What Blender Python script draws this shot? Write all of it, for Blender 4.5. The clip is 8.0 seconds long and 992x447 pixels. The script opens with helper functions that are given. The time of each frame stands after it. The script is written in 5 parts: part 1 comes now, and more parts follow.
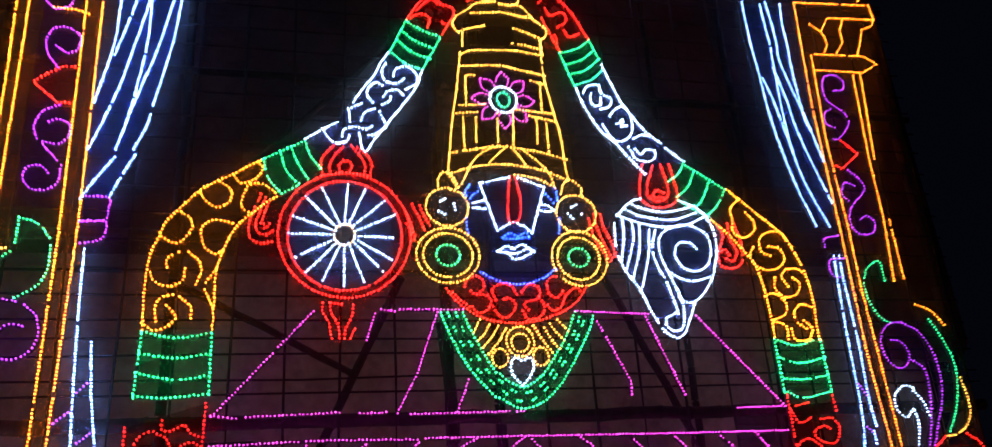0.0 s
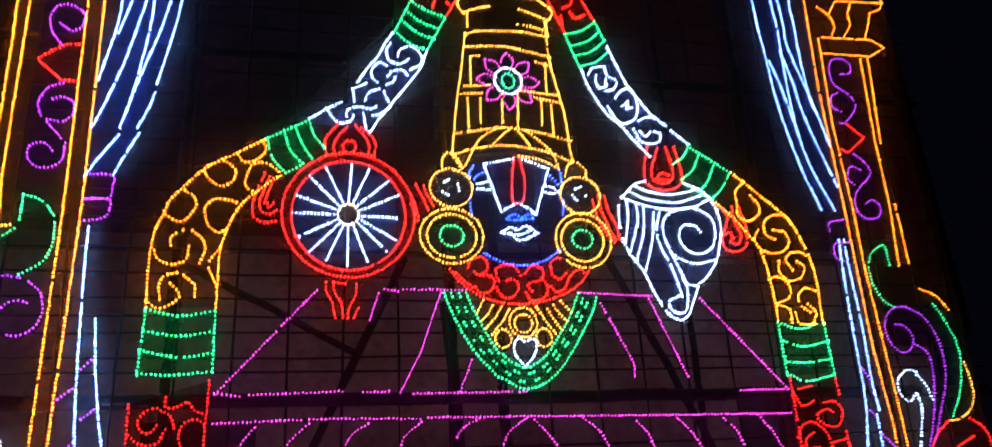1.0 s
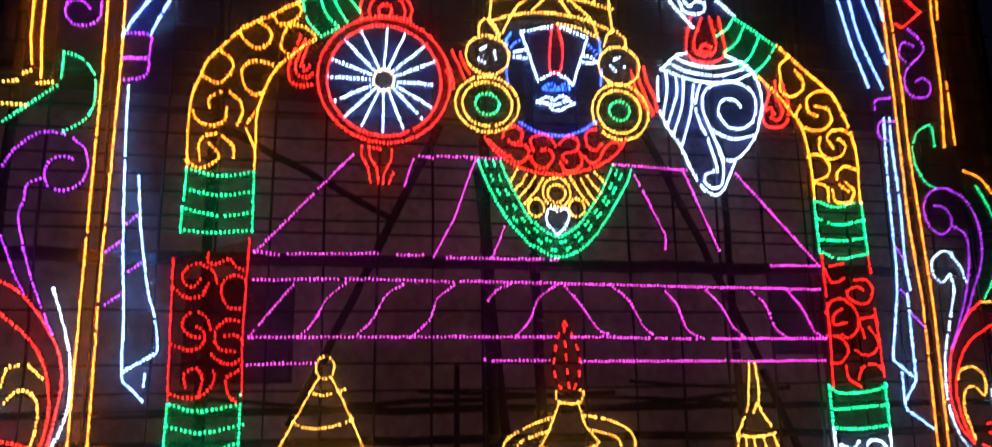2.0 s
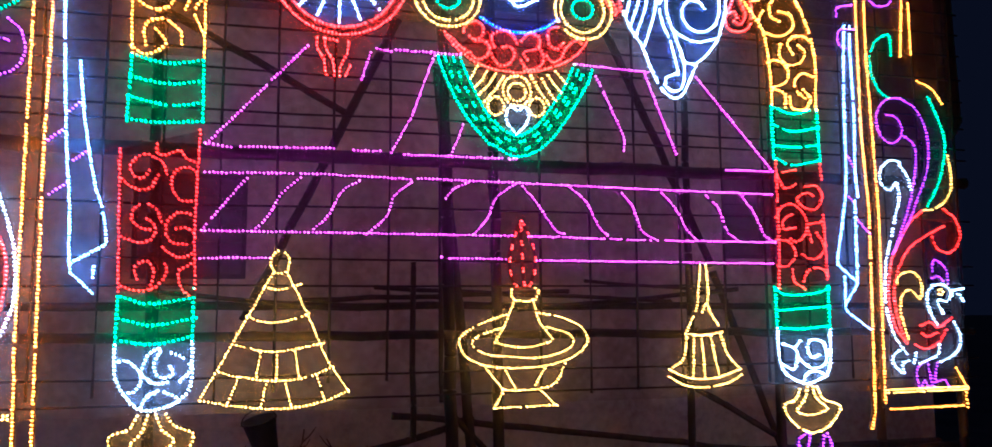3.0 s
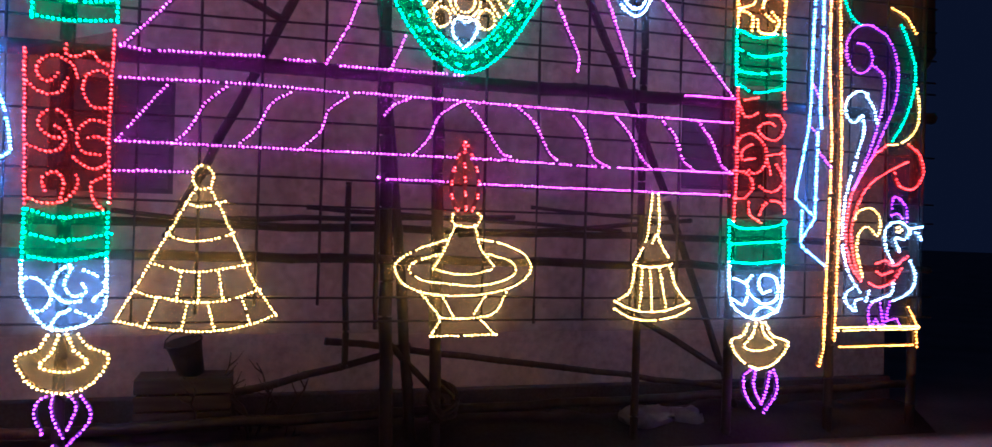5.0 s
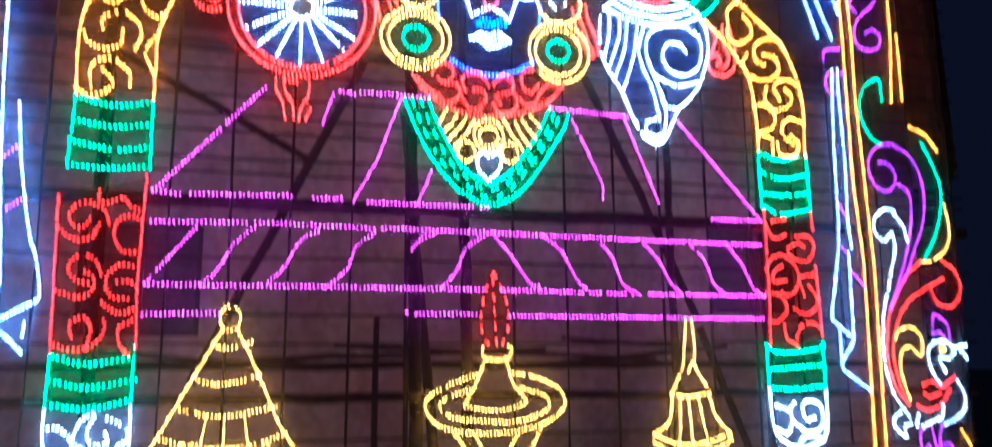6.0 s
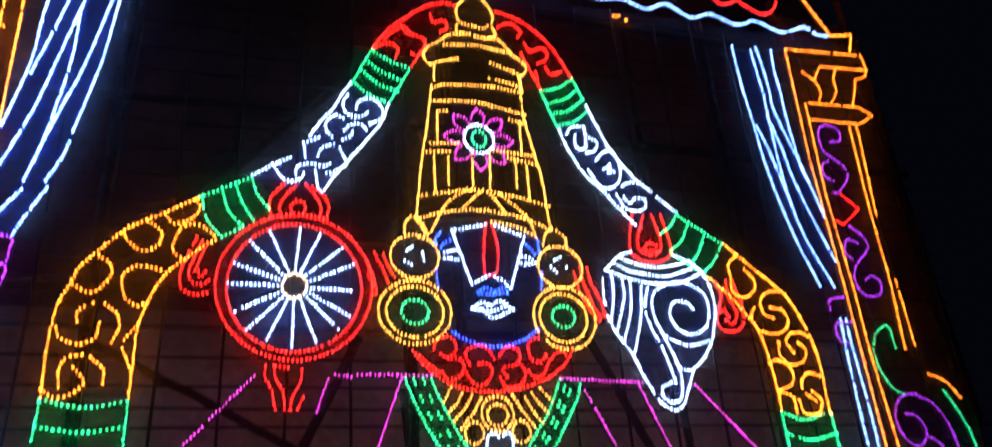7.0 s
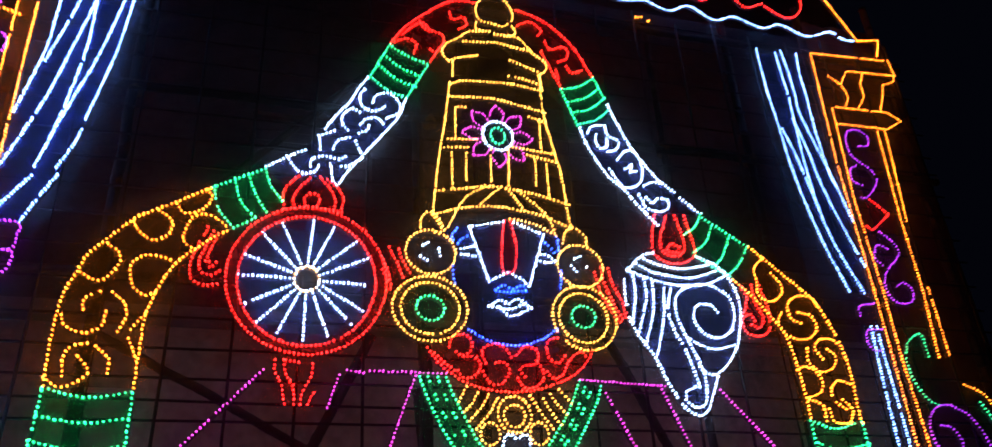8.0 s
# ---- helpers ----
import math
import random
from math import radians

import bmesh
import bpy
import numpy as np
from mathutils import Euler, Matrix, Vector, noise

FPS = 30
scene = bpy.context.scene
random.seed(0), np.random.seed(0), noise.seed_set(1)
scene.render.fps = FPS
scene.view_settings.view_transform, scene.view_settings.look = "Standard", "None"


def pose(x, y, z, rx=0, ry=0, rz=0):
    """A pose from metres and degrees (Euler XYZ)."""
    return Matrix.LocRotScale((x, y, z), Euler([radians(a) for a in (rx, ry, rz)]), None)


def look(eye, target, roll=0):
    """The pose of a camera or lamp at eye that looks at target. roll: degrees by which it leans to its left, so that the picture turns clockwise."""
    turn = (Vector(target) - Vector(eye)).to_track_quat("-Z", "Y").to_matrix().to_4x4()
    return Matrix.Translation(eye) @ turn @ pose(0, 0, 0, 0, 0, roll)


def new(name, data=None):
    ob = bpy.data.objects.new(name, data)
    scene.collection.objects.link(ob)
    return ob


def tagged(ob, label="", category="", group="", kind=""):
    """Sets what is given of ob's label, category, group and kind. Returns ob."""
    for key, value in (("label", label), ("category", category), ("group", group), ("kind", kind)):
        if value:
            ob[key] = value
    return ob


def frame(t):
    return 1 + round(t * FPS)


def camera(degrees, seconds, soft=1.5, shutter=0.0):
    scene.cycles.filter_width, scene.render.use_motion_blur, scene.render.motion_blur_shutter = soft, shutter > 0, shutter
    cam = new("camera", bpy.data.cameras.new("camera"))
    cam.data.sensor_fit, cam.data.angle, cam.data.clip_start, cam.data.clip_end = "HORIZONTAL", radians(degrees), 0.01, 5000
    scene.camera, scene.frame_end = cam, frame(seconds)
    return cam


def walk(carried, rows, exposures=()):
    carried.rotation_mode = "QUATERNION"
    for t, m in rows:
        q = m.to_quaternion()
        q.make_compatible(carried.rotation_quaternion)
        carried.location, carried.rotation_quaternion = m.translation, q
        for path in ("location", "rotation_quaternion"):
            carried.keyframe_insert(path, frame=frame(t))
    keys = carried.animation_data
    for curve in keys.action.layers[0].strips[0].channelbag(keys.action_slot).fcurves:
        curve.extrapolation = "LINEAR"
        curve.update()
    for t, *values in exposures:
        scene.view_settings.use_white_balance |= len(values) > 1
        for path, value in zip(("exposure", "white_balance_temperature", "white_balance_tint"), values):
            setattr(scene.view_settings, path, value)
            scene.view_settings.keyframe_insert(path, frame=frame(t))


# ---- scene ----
cam = camera(62.5, 8.0, soft=1.4, shutter=0.5)
PATH = [
    (0, (-2.113, -7.596, 2.365), (-1.65, -5.787, 3.079), -3.6),
    (0.5, (-2.108, -7.577, 2.327), (-1.648, -5.771, 3.053), -3.4),
    (1, (-2.104, -7.561, 2.306), (-1.65, -5.738, 2.993), -3.1),
    (1.5, (-2.07, -7.565, 2.226), (-1.698, -5.687, 2.803), -2.0),
    (1.7, (-2.075, -7.559, 2.192), (-1.706, -5.664, 2.716), -1.52),
    (2, (-2.083, -7.531, 2.146), (-1.708, -5.612, 2.568), -0.9),
    (2.2, (-2.076, -7.508, 2.119), (-1.7, -5.577, 2.477), -0.5),
    (3.3, (-2.143, -7.397, 2.026), (-1.618, -5.476, 2.211), -0.2),
    (3.5, (-2.111, -7.363, 2.045), (-1.584, -5.442, 2.217), -0.1),
    (4, (-2.074, -7.381, 2.087), (-1.565, -5.448, 2.163), 0.2),
    (4.2, (-2.027, -7.364, 2.087), (-1.508, -5.433, 2.135), 0.34),
    (5.3, (-1.662, -7.106, 2.049), (-1.094, -5.188, 2.069), 2.0),
    (5.5, (-1.755, -7.113, 1.978), (-1.198, -5.192, 2.018), 2.8),
    (6, (-1.793, -7.024, 2.076), (-1.289, -5.117, 2.413), -0.4),
    (6.2, (-1.910, -6.928, 2.187), (-1.394, -5.050, 2.644), -0.85),
    (6.5, (-2.08, -6.781, 2.355), (-1.477, -4.952, 2.896), -1.3),
    (6.8, (-2.04, -6.672, 2.494), (-1.485, -4.909, 3.257), -3.0),
    (7, (-2.075, -6.556, 2.625), (-1.5, -4.832, 3.489), -4.28),
    (7.3, (-1.977, -6.45, 2.514), (-1.46, -4.815, 3.49), -4.05),
    (7.5, (-1.951, -6.347, 2.46), (-1.475, -4.688, 3.397), -3.995),
    (8, (-2.02, -6.24, 2.452), (-1.503, -4.589, 3.355), -3.228),
]
EXPOSURES = [(0.0, 0.1, 6050, 17), (1.0, -0.05, 6050, 17), (1.5, -0.15, 6050, 15), (2.2, 0.6, 5800, 13), (3.3, 1.78, 4520, 9), (3.6, 1.75, 4480, 9), (4.0, 2.2, 4450, 9), (4.2, 2.05, 4350, 8), (5.3, 2.3, 4300, 7), (5.5, 2.7, 4350, 6),
             (6.0, 1.95, 4600, 7), (6.5, 0.7, 5150, 14), (7.0, -0.08, 5900, 20), (8.0, -0.2, 5900, 20)]
walk(cam, [(t, look(eye, target, roll)) for t, eye, target, roll in PATH], EXPOSURES)

# ---- night sky ----
world = bpy.data.worlds.new("night")
scene.world = world
world.use_nodes = True
world.node_tree.nodes["Background"].inputs[0].default_value = (0.35, 0.42, 0.9, 1)
world.node_tree.nodes["Background"].inputs[1].default_value = 0.003


# ---- materials ----
def material(name):
    mat = bpy.data.materials.new(name)
    mat.use_nodes = True
    tree = mat.node_tree
    return mat, tree, tree.nodes["Principled BSDF"]


def weathered(name, dark, light, scale=4.0, grain=60.0, rough=0.8, bump=0.3, stretch=(1, 1, 1), metal=0.0, spread=(0.35, 0.7)):
    """Two scales of variation in colour, fine relief from the grain."""
    mat, tree, bsdf = material(name)
    add, join = tree.nodes.new, tree.links.new
    coord, place = add("ShaderNodeTexCoord"), add("ShaderNodeMapping")
    place.inputs["Scale"].default_value = stretch
    join(coord.outputs["Object"], place.inputs["Vector"])
    big, small = add("ShaderNodeTexNoise"), add("ShaderNodeTexNoise")
    for node, size, detail in ((big, scale, 6), (small, grain, 4)):
        node.inputs["Scale"].default_value = size
        node.inputs["Detail"].default_value = detail
        join(place.outputs[0], node.inputs["Vector"])
    blend = add("ShaderNodeMath")
    blend.operation = "MULTIPLY_ADD"
    blend.inputs[1].default_value = 0.35
    join(small.outputs[0], blend.inputs[0])
    share = add("ShaderNodeMath")
    share.operation = "MULTIPLY"
    share.inputs[1].default_value = 0.65
    join(big.outputs[0], share.inputs[0])
    join(share.outputs[0], blend.inputs[2])
    ramp = add("ShaderNodeValToRGB")
    ramp.color_ramp.elements[0].position, ramp.color_ramp.elements[1].position = spread
    ramp.color_ramp.elements[0].color = (*dark, 1)
    ramp.color_ramp.elements[1].color = (*light, 1)
    join(blend.outputs[0], ramp.inputs[0])
    join(ramp.outputs[0], bsdf.inputs["Base Color"])
    relief = add("ShaderNodeBump")
    relief.inputs["Strength"].default_value = bump
    relief.inputs["Distance"].default_value = 0.01
    join(blend.outputs[0], relief.inputs["Height"])
    join(relief.outputs[0], bsdf.inputs["Normal"])
    bsdf.inputs["Roughness"].default_value = rough
    bsdf.inputs["Metallic"].default_value = metal
    return mat


def bulb_material(name, colour, strength):
    """A lit LED bulb: each one a little brighter or dimmer than the next."""
    mat, tree, bsdf = material(name)
    add, join = tree.nodes.new, tree.links.new
    geo, vary = add("ShaderNodeNewGeometry"), add("ShaderNodeMapRange")
    vary.inputs["To Min"].default_value = 0.45 * strength
    vary.inputs["To Max"].default_value = 1.45 * strength
    join(geo.outputs["Random Per Island"], vary.inputs["Value"])
    join(vary.outputs[0], bsdf.inputs["Emission Strength"])
    bsdf.inputs["Emission Color"].default_value = (*colour, 1)
    bsdf.inputs["Base Color"].default_value = (*[0.3 + 0.4 * c for c in colour], 1)
    bsdf.inputs["Roughness"].default_value = 0.25
    return mat


def net_material(name, colour, cover):
    """Mesh cloth of the added glow sheets: threads with holes between them."""
    mat, tree, bsdf = material(name)
    add, join = tree.nodes.new, tree.links.new
    coord, weave = add("ShaderNodeTexCoord"), add("ShaderNodeTexNoise")
    weave.inputs["Scale"].default_value = 7
    join(coord.outputs["Object"], weave.inputs["Vector"])
    vary = add("ShaderNodeMapRange")
    vary.inputs["To Min"].default_value = cover - 0.2
    vary.inputs["To Max"].default_value = cover + 0.2
    join(weave.outputs[0], vary.inputs["Value"])
    join(vary.outputs[0], bsdf.inputs["Alpha"])
    bsdf.inputs["Base Color"].default_value = (*colour, 1)
    bsdf.inputs["Roughness"].default_value = 0.9
    return mat


TIP_GLOW = {"red": 7.5, "blue": 9.0, "magenta": 3.6, "violet": 2.8, "green": 5.0, "amber": 5.0, "orange": 6.0, "gold": 6.0, "ice": 5.0, "white": 6.5}
PALE = {"magenta": 0.16, "green": 0.1, "white": 0.1, "ice": 0.04, "violet": 0.08, "red": 0.03}
BULB = {
    "red": bulb_material("red_bulb", (1.0, 0.009, 0.002), 9.5),
    "orange": bulb_material("orange_bulb", (1.0, 0.235, 0.004), 10.0),
    "amber": bulb_material("amber_bulb", (1.0, 0.2, 0.003), 9.5),
    "gold": bulb_material("gold_bulb", (1.0, 0.43, 0.04), 6.2),
    "green": bulb_material("green_bulb", (0.012, 0.72, 0.2), 5.4),
    "white": bulb_material("white_bulb", (0.48, 0.7, 1.0), 8.0),
    "ice": bulb_material("ice_bulb", (0.2, 0.4, 1.0), 8.5),
    "blue": bulb_material("blue_bulb", (0.015, 0.09, 1.0), 7.0),
    "magenta": bulb_material("magenta_bulb", (0.8, 0.03, 0.56), 3.7),
    "violet": bulb_material("violet_bulb", (0.44, 0.03, 0.76), 3.4),
}
HUE = {name: tuple(mat.node_tree.nodes["Principled BSDF"].inputs["Emission Color"].default_value[:3]) for name, mat in BULB.items()}
GLOW = {name: mat.node_tree.nodes["Map Range"].inputs["To Max"].default_value / 1.45 for name, mat in BULB.items()}


def tip_hue(name):
    p = PALE.get(name, 0.06)
    return tuple((1 - p) * c + p for c in HUE[name])


# the lens at the tip of each bulb, paler and brighter than its coloured cap
BULB_TIP = {name: bulb_material(name + "_tip", tip_hue(name), TIP_GLOW[name]) for name in list(BULB)}
FAINT = {}


def string_mats(colour, share):
    """Cap and tip of a string; figures and parts in SHARE glow at a share of the full strength."""
    if share == 1:
        return BULB[colour], BULB_TIP[colour]
    if (colour, share) not in FAINT:
        FAINT[colour, share] = bulb_material("faint_%s_bulb" % colour, HUE[colour], GLOW[colour] * share), bulb_material("faint_%s_tip" % colour, tip_hue(colour), TIP_GLOW[colour] * share)
    return FAINT[colour, share]


socket_plastic = weathered("socket_plastic", (0.03, 0.03, 0.03), (0.06, 0.06, 0.06), rough=0.5)
# nets added for glow; the blue tints stand in for the bulbs' bloom
blue_glow_net = net_material("blue_glow_net", (0.05, 0.06, 0.26), 0.45)
halo_net = net_material("halo_net", (0.45, 0.45, 0.45), 0.2)
green_net = net_material("green_net", (0.06, 0.3, 0.18), 0.5)
pouch_net = net_material("pouch_net", (0.1, 0.11, 0.16), 0.45)
thin_net = net_material("thin_net", (0.08, 0.08, 0.08), 0.4)
netting = net_material("netting", (0.2, 0.2, 0.2), 0.55)
# dark grey with the dimness of upper wall and wall foot painted in
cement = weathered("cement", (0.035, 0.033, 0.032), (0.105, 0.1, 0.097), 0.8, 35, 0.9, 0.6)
sack_cloth = weathered("sack_cloth", (0.2, 0.19, 0.17), (0.4, 0.38, 0.34), 5, 150, 0.95, 0.5)
bucket_rubber = weathered("bucket_rubber", (0.015, 0.015, 0.015), (0.04, 0.038, 0.036), 6, 60, 0.7, 0.3)
crate_wood = weathered("crate_wood", (0.03, 0.022, 0.015), (0.08, 0.06, 0.04), 3, 60, 0.8, 0.5, (1, 6, 6))
# for strips added behind the strings to throw back a coloured halo
glow_strip_paint = weathered("glow_strip_paint", (0.10, 0.095, 0.09), (0.2, 0.19, 0.18), 3, 80, 0.85, 0.4)
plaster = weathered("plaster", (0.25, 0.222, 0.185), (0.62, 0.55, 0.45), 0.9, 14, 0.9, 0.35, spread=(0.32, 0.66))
concrete = weathered("concrete", (0.12, 0.115, 0.11), (0.27, 0.26, 0.25), 1.2, 50, 0.9, 0.6)
bamboo = weathered("bamboo", (0.022, 0.017, 0.012), (0.065, 0.05, 0.034), 3, 40, 0.6, 0.5, (4, 4, 0.5))
rod_steel = weathered("rod_steel", (0.02, 0.017, 0.016), (0.055, 0.045, 0.04), 6, 90, 0.7, 0.3)
rope_fibre = weathered("rope_fibre", (0.10, 0.07, 0.04), (0.2, 0.15, 0.09), 20, 120, 0.95, 0.6)
# near-black: the dark of an unlit room put into the wall colour
room_shade = weathered("room_shade", (0.012, 0.012, 0.014), (0.03, 0.03, 0.032), 2, 30, 0.9, 0.2)
dusty_pane = weathered("dusty_pane", (0.07, 0.065, 0.07), (0.15, 0.14, 0.15), 2, 40, 0.35, 0.1)
window_steel = weathered("window_steel", (0.05, 0.05, 0.05), (0.11, 0.1, 0.1), 5, 70, 0.6, 0.2)
dry_earth = weathered("dry_earth", (0.1, 0.09, 0.08), (0.24, 0.21, 0.18), 0.6, 20, 0.95, 0.8)
earth = weathered("earth", (0.02, 0.018, 0.016), (0.06, 0.055, 0.05), 0.8, 25, 0.95, 0.8)
cloth_brown = weathered("cloth_brown", (0.14, 0.08, 0.06), (0.27, 0.17, 0.13), 1.5, 200, 0.95, 0.4)
foliage = weathered("foliage", (0.02, 0.035, 0.012), (0.06, 0.09, 0.03), 6, 40, 0.6, 0.2)
wire_black = weathered("wire_black", (0.012, 0.012, 0.012), (0.03, 0.03, 0.03), 9, 60, 0.5, 0.1)


# ---- building helpers ----
def part(name, bm, mat, parent, label=""):
    me = bpy.data.meshes.new(name)
    bm.to_mesh(me)
    bm.free()
    me.materials.append(mat)
    ob = new(name, me)
    ob.parent = parent
    return tagged(ob, label)


def box(bm, x0, x1, y0, y1, z0, z1, bevel=0.0):
    made = bmesh.ops.create_cube(bm, size=1, matrix=Matrix.Translation(((x0 + x1) / 2, (y0 + y1) / 2, (z0 + z1) / 2)) @ Matrix.Diagonal((x1 - x0, y1 - y0, z1 - z0, 1)))
    if bevel:
        edges = list({e for v in made["verts"] for e in v.link_edges})
        bmesh.ops.bevel(bm, geom=edges, offset=bevel, segments=1, affect="EDGES")


def tube(bm, points, radii, sides=8):
    """A round bar through the points."""
    rings = []
    for i, p in enumerate(points):
        ahead = (points[min(i + 1, len(points) - 1)] - points[max(i - 1, 0)]).normalized()
        turn = ahead.to_track_quat("Z", "Y")
        rings.append([bm.verts.new(p + turn @ Vector((math.cos(a) * radii[i], math.sin(a) * radii[i], 0))) for a in [k * math.tau / sides for k in range(sides)]])
    for a, b in zip(rings, rings[1:]):
        for k in range(sides):
            bm.faces.new((a[k], a[(k + 1) % sides], b[(k + 1) % sides], b[k])).smooth = True
    bm.faces.new(rings[0][::-1])
    bm.faces.new(rings[-1])


def line(*v):
    return "solid", [(v[i], v[i + 1]) for i in range(0, len(v), 2)]


def smooth(p, steps=14):
    """A Catmull-Rom curve through the points."""
    if len(p) < 3:
        return p
    q = [(2 * p[0][0] - p[1][0], 2 * p[0][1] - p[1][1])] + p + [(2 * p[-1][0] - p[-2][0], 2 * p[-1][1] - p[-2][1])]
    out = []
    for i in range(1, len(q) - 2):
        for k in range(steps):
            t = k / steps
            out.append(tuple(0.5 * (2 * q[i][c] + (q[i + 1][c] - q[i - 1][c]) * t + (2 * q[i - 1][c] - 5 * q[i][c] + 4 * q[i + 1][c] - q[i + 2][c]) * t * t
                                    + (3 * q[i][c] - q[i - 1][c] - 3 * q[i + 1][c] + q[i + 2][c]) * t ** 3) for c in (0, 1)))
    return out + [p[-1]]


def bend(*v):
    return "solid", smooth(line(*v)[1])


def dash(*v):
    return "dashed", smooth(line(*v)[1])


def ring(x, z, rx, rz):
    return "solid", [(x + rx * math.cos(k * math.tau / 48), z + rz * math.sin(k * math.tau / 48)) for k in range(49)]


def petal(x, z, inner, outer, degrees):
    a = radians(degrees)
    aim = lambda r, d: (x + r * math.cos(a + radians(d)), z + r * math.sin(a + radians(d)))
    middle = inner + 0.5 * (outer - inner)
    return "solid", smooth([aim(inner, -16), aim(middle, -15), aim(outer, 0)], 6) + smooth([aim(outer, 0), aim(middle, 15), aim(inner, 16)], 6)[1:]


GAP = {"red": 0.036, "green": 0.039, "orange": 0.037, "white": 0.035, "gold": 0.036, "magenta": 0.035, "violet": 0.034, "amber": 0.033, "ice": 0.03, "blue": 0.036}
SIZE = {"ice": 1.2, "white": 1.1, "amber": 1.1, "magenta": 0.9}
PITCH = {"bell_light": 0.0315, "oil_lamp_light": 0.0315, "peacock_light": 0.036}
THINGS = []
SHARE = {"red_sleeve": 0.45, "red_scroll": 0.45, "bell_light": 0.85, "oil_lamp_light": 0.85, "peacock_light.001": 0.45, "pillar_light.001": 0.6, "curtain_light.001": 0.7, "pillar_light": 1.15, "curtain_light": 1.3}
PAIRS = {"earring_light": "earrings beside the face", "garland_arch_light": "garland tails of the arch", "bell_light": "bells below the roof", "pillar_light": "pillars of the gate",
         "curtain_light": "curtains of the gate", "peacock_light": "peacocks at the gate"}


def thing(name, label, category):
    ob = tagged(new(name), label, category, PAIRS.get(name, ""))
    THINGS.append(ob)
    return ob


def settle_base(ob):
    """Put the Empty at the foot of its parts."""
    corners = [v.co for c in ob.children_recursive for v in c.data.vertices]
    foot = Vector(((min(v.x for v in corners) + max(v.x for v in corners)) / 2, max(v.y for v in corners), min(v.z for v in corners)))
    for c in ob.children_recursive:
        c.data.transform(Matrix.Translation(-foot))
    ob.location = foot


# One bulb: a dome of four rings that faces the street, on a short socket
DOME = [(0.0, -0.022), (0.0052, -0.0195), (0.0089, -0.0115), (0.0096, -0.0015), (0.0074, 0.008)]
SIDES = 7


def add_bulb(verts, faces, slots, x, z, tilt, size=1.0):
    base = len(verts)
    verts.append((x + 0.025 * tilt[0], DOME[0][1], z + 0.025 * tilt[1]))
    for r, y in DOME[1:]:
        r *= size
        for k in range(SIDES):
            a = k * math.tau / SIDES
            verts.append((x + r * math.cos(a) - tilt[0] * y, y, z + r * math.sin(a) - tilt[1] * y))
    for k in range(SIDES):
        n = (k + 1) % SIDES
        faces.append((base, base + 1 + k, base + 1 + n))
        slots.append(-2)
        for r in (0, 1, 2):
            a = base + 1 + r * SIDES
            faces.append((a + k, a + SIDES + k, a + SIDES + n, a + n))
            slots.append(-1)
    base = len(verts)
    for r, y in ((0.0085, 0.004), (0.0085, 0.026)):
        for k in range(5):
            a = k * math.tau / 5
            verts.append((x + r * math.cos(a), y, z + r * math.sin(a)))
    for k in range(5):
        n = (k + 1) % 5
        faces.append((base + k, base + 5 + k, base + 5 + n, base + n))
        slots.append(0)


def add_glow_strip(verts, faces, slots, pts, y):
    """The flat strip added behind a string to catch its glow; it carries the sockets."""
    half, thick = 0.016, 0.01
    base = len(verts)
    for i, p in enumerate(pts):
        q, r = pts[max(i - 1, 0)], pts[min(i + 1, len(pts) - 1)]
        dx, dz = r[0] - q[0], r[1] - q[1]
        n = math.hypot(dx, dz) or 1
        nx, nz = -dz / n * half, dx / n * half
        for s, d in ((1, 0), (-1, 0), (-1, thick), (1, thick)):
            verts.append((p[0] + s * nx, y + d, p[1] + s * nz))
    for i in range(len(pts) - 1):
        a = base + 4 * i
        for k in range(4):
            n = (k + 1) % 4
            faces.append((a + k, a + n, a + 4 + n, a + 4 + k))
            slots.append(1)


def string_mesh(name, runs, pitch=None, share=1):
    """Strings of bulbs along the paths, on their glow strips, as one mesh. runs: colour and path by turns."""
    verts, faces, slots, mats = [], [], [], [socket_plastic, glow_strip_paint]
    for colour, (kind, pts) in runs:
        gap = pitch or GAP[colour]
        run = [0.0]
        for a, b in zip(pts, pts[1:]):
            run.append(run[-1] + math.hypot(b[0] - a[0], b[1] - a[1]))
        count = max(1, round(run[-1] / gap))
        stops, j = [], 0
        for i in range(count + 1):
            s = run[-1] * i / count
            while j < len(run) - 2 and run[j + 1] < s:
                j += 1
            f = (s - run[j]) / ((run[j + 1] - run[j]) or 1)
            stops.append((pts[j][0] + f * (pts[j + 1][0] - pts[j][0]), pts[j][1] + f * (pts[j + 1][1] - pts[j][1])))
        first = len(slots)
        for i, (x, z) in enumerate(stops):
            if kind == "dashed" and i % 4 > 1 or random.random() < 0.012:
                continue
            add_bulb(verts, faces, slots, x + random.gauss(0, 0.0018), z + random.gauss(0, 0.0018), (random.gauss(0, 0.15), random.gauss(0, 0.15)), SIZE.get(colour, 1.0) * min(1.1, max(0.82, gap / 0.039)) * random.uniform(0.92, 1.1))
        if len(stops) > 1:
            add_glow_strip(verts, faces, slots, stops, 0.02 + random.random() * 0.01)
        cap, tip = string_mats(colour, share)
        if cap not in mats:
            mats += [cap, tip]
        at = {-1: mats.index(cap), -2: mats.index(tip)}
        slots[first:] = [at.get(s, s) for s in slots[first:]]
    me = bpy.data.meshes.new(name)
    me.from_pydata(verts, [], faces)
    for m in mats:
        me.materials.append(m)
    me.polygons.foreach_set("material_index", slots)
    me.polygons.foreach_set("use_smooth", [s != 1 for s in slots])
    return new(name, me)


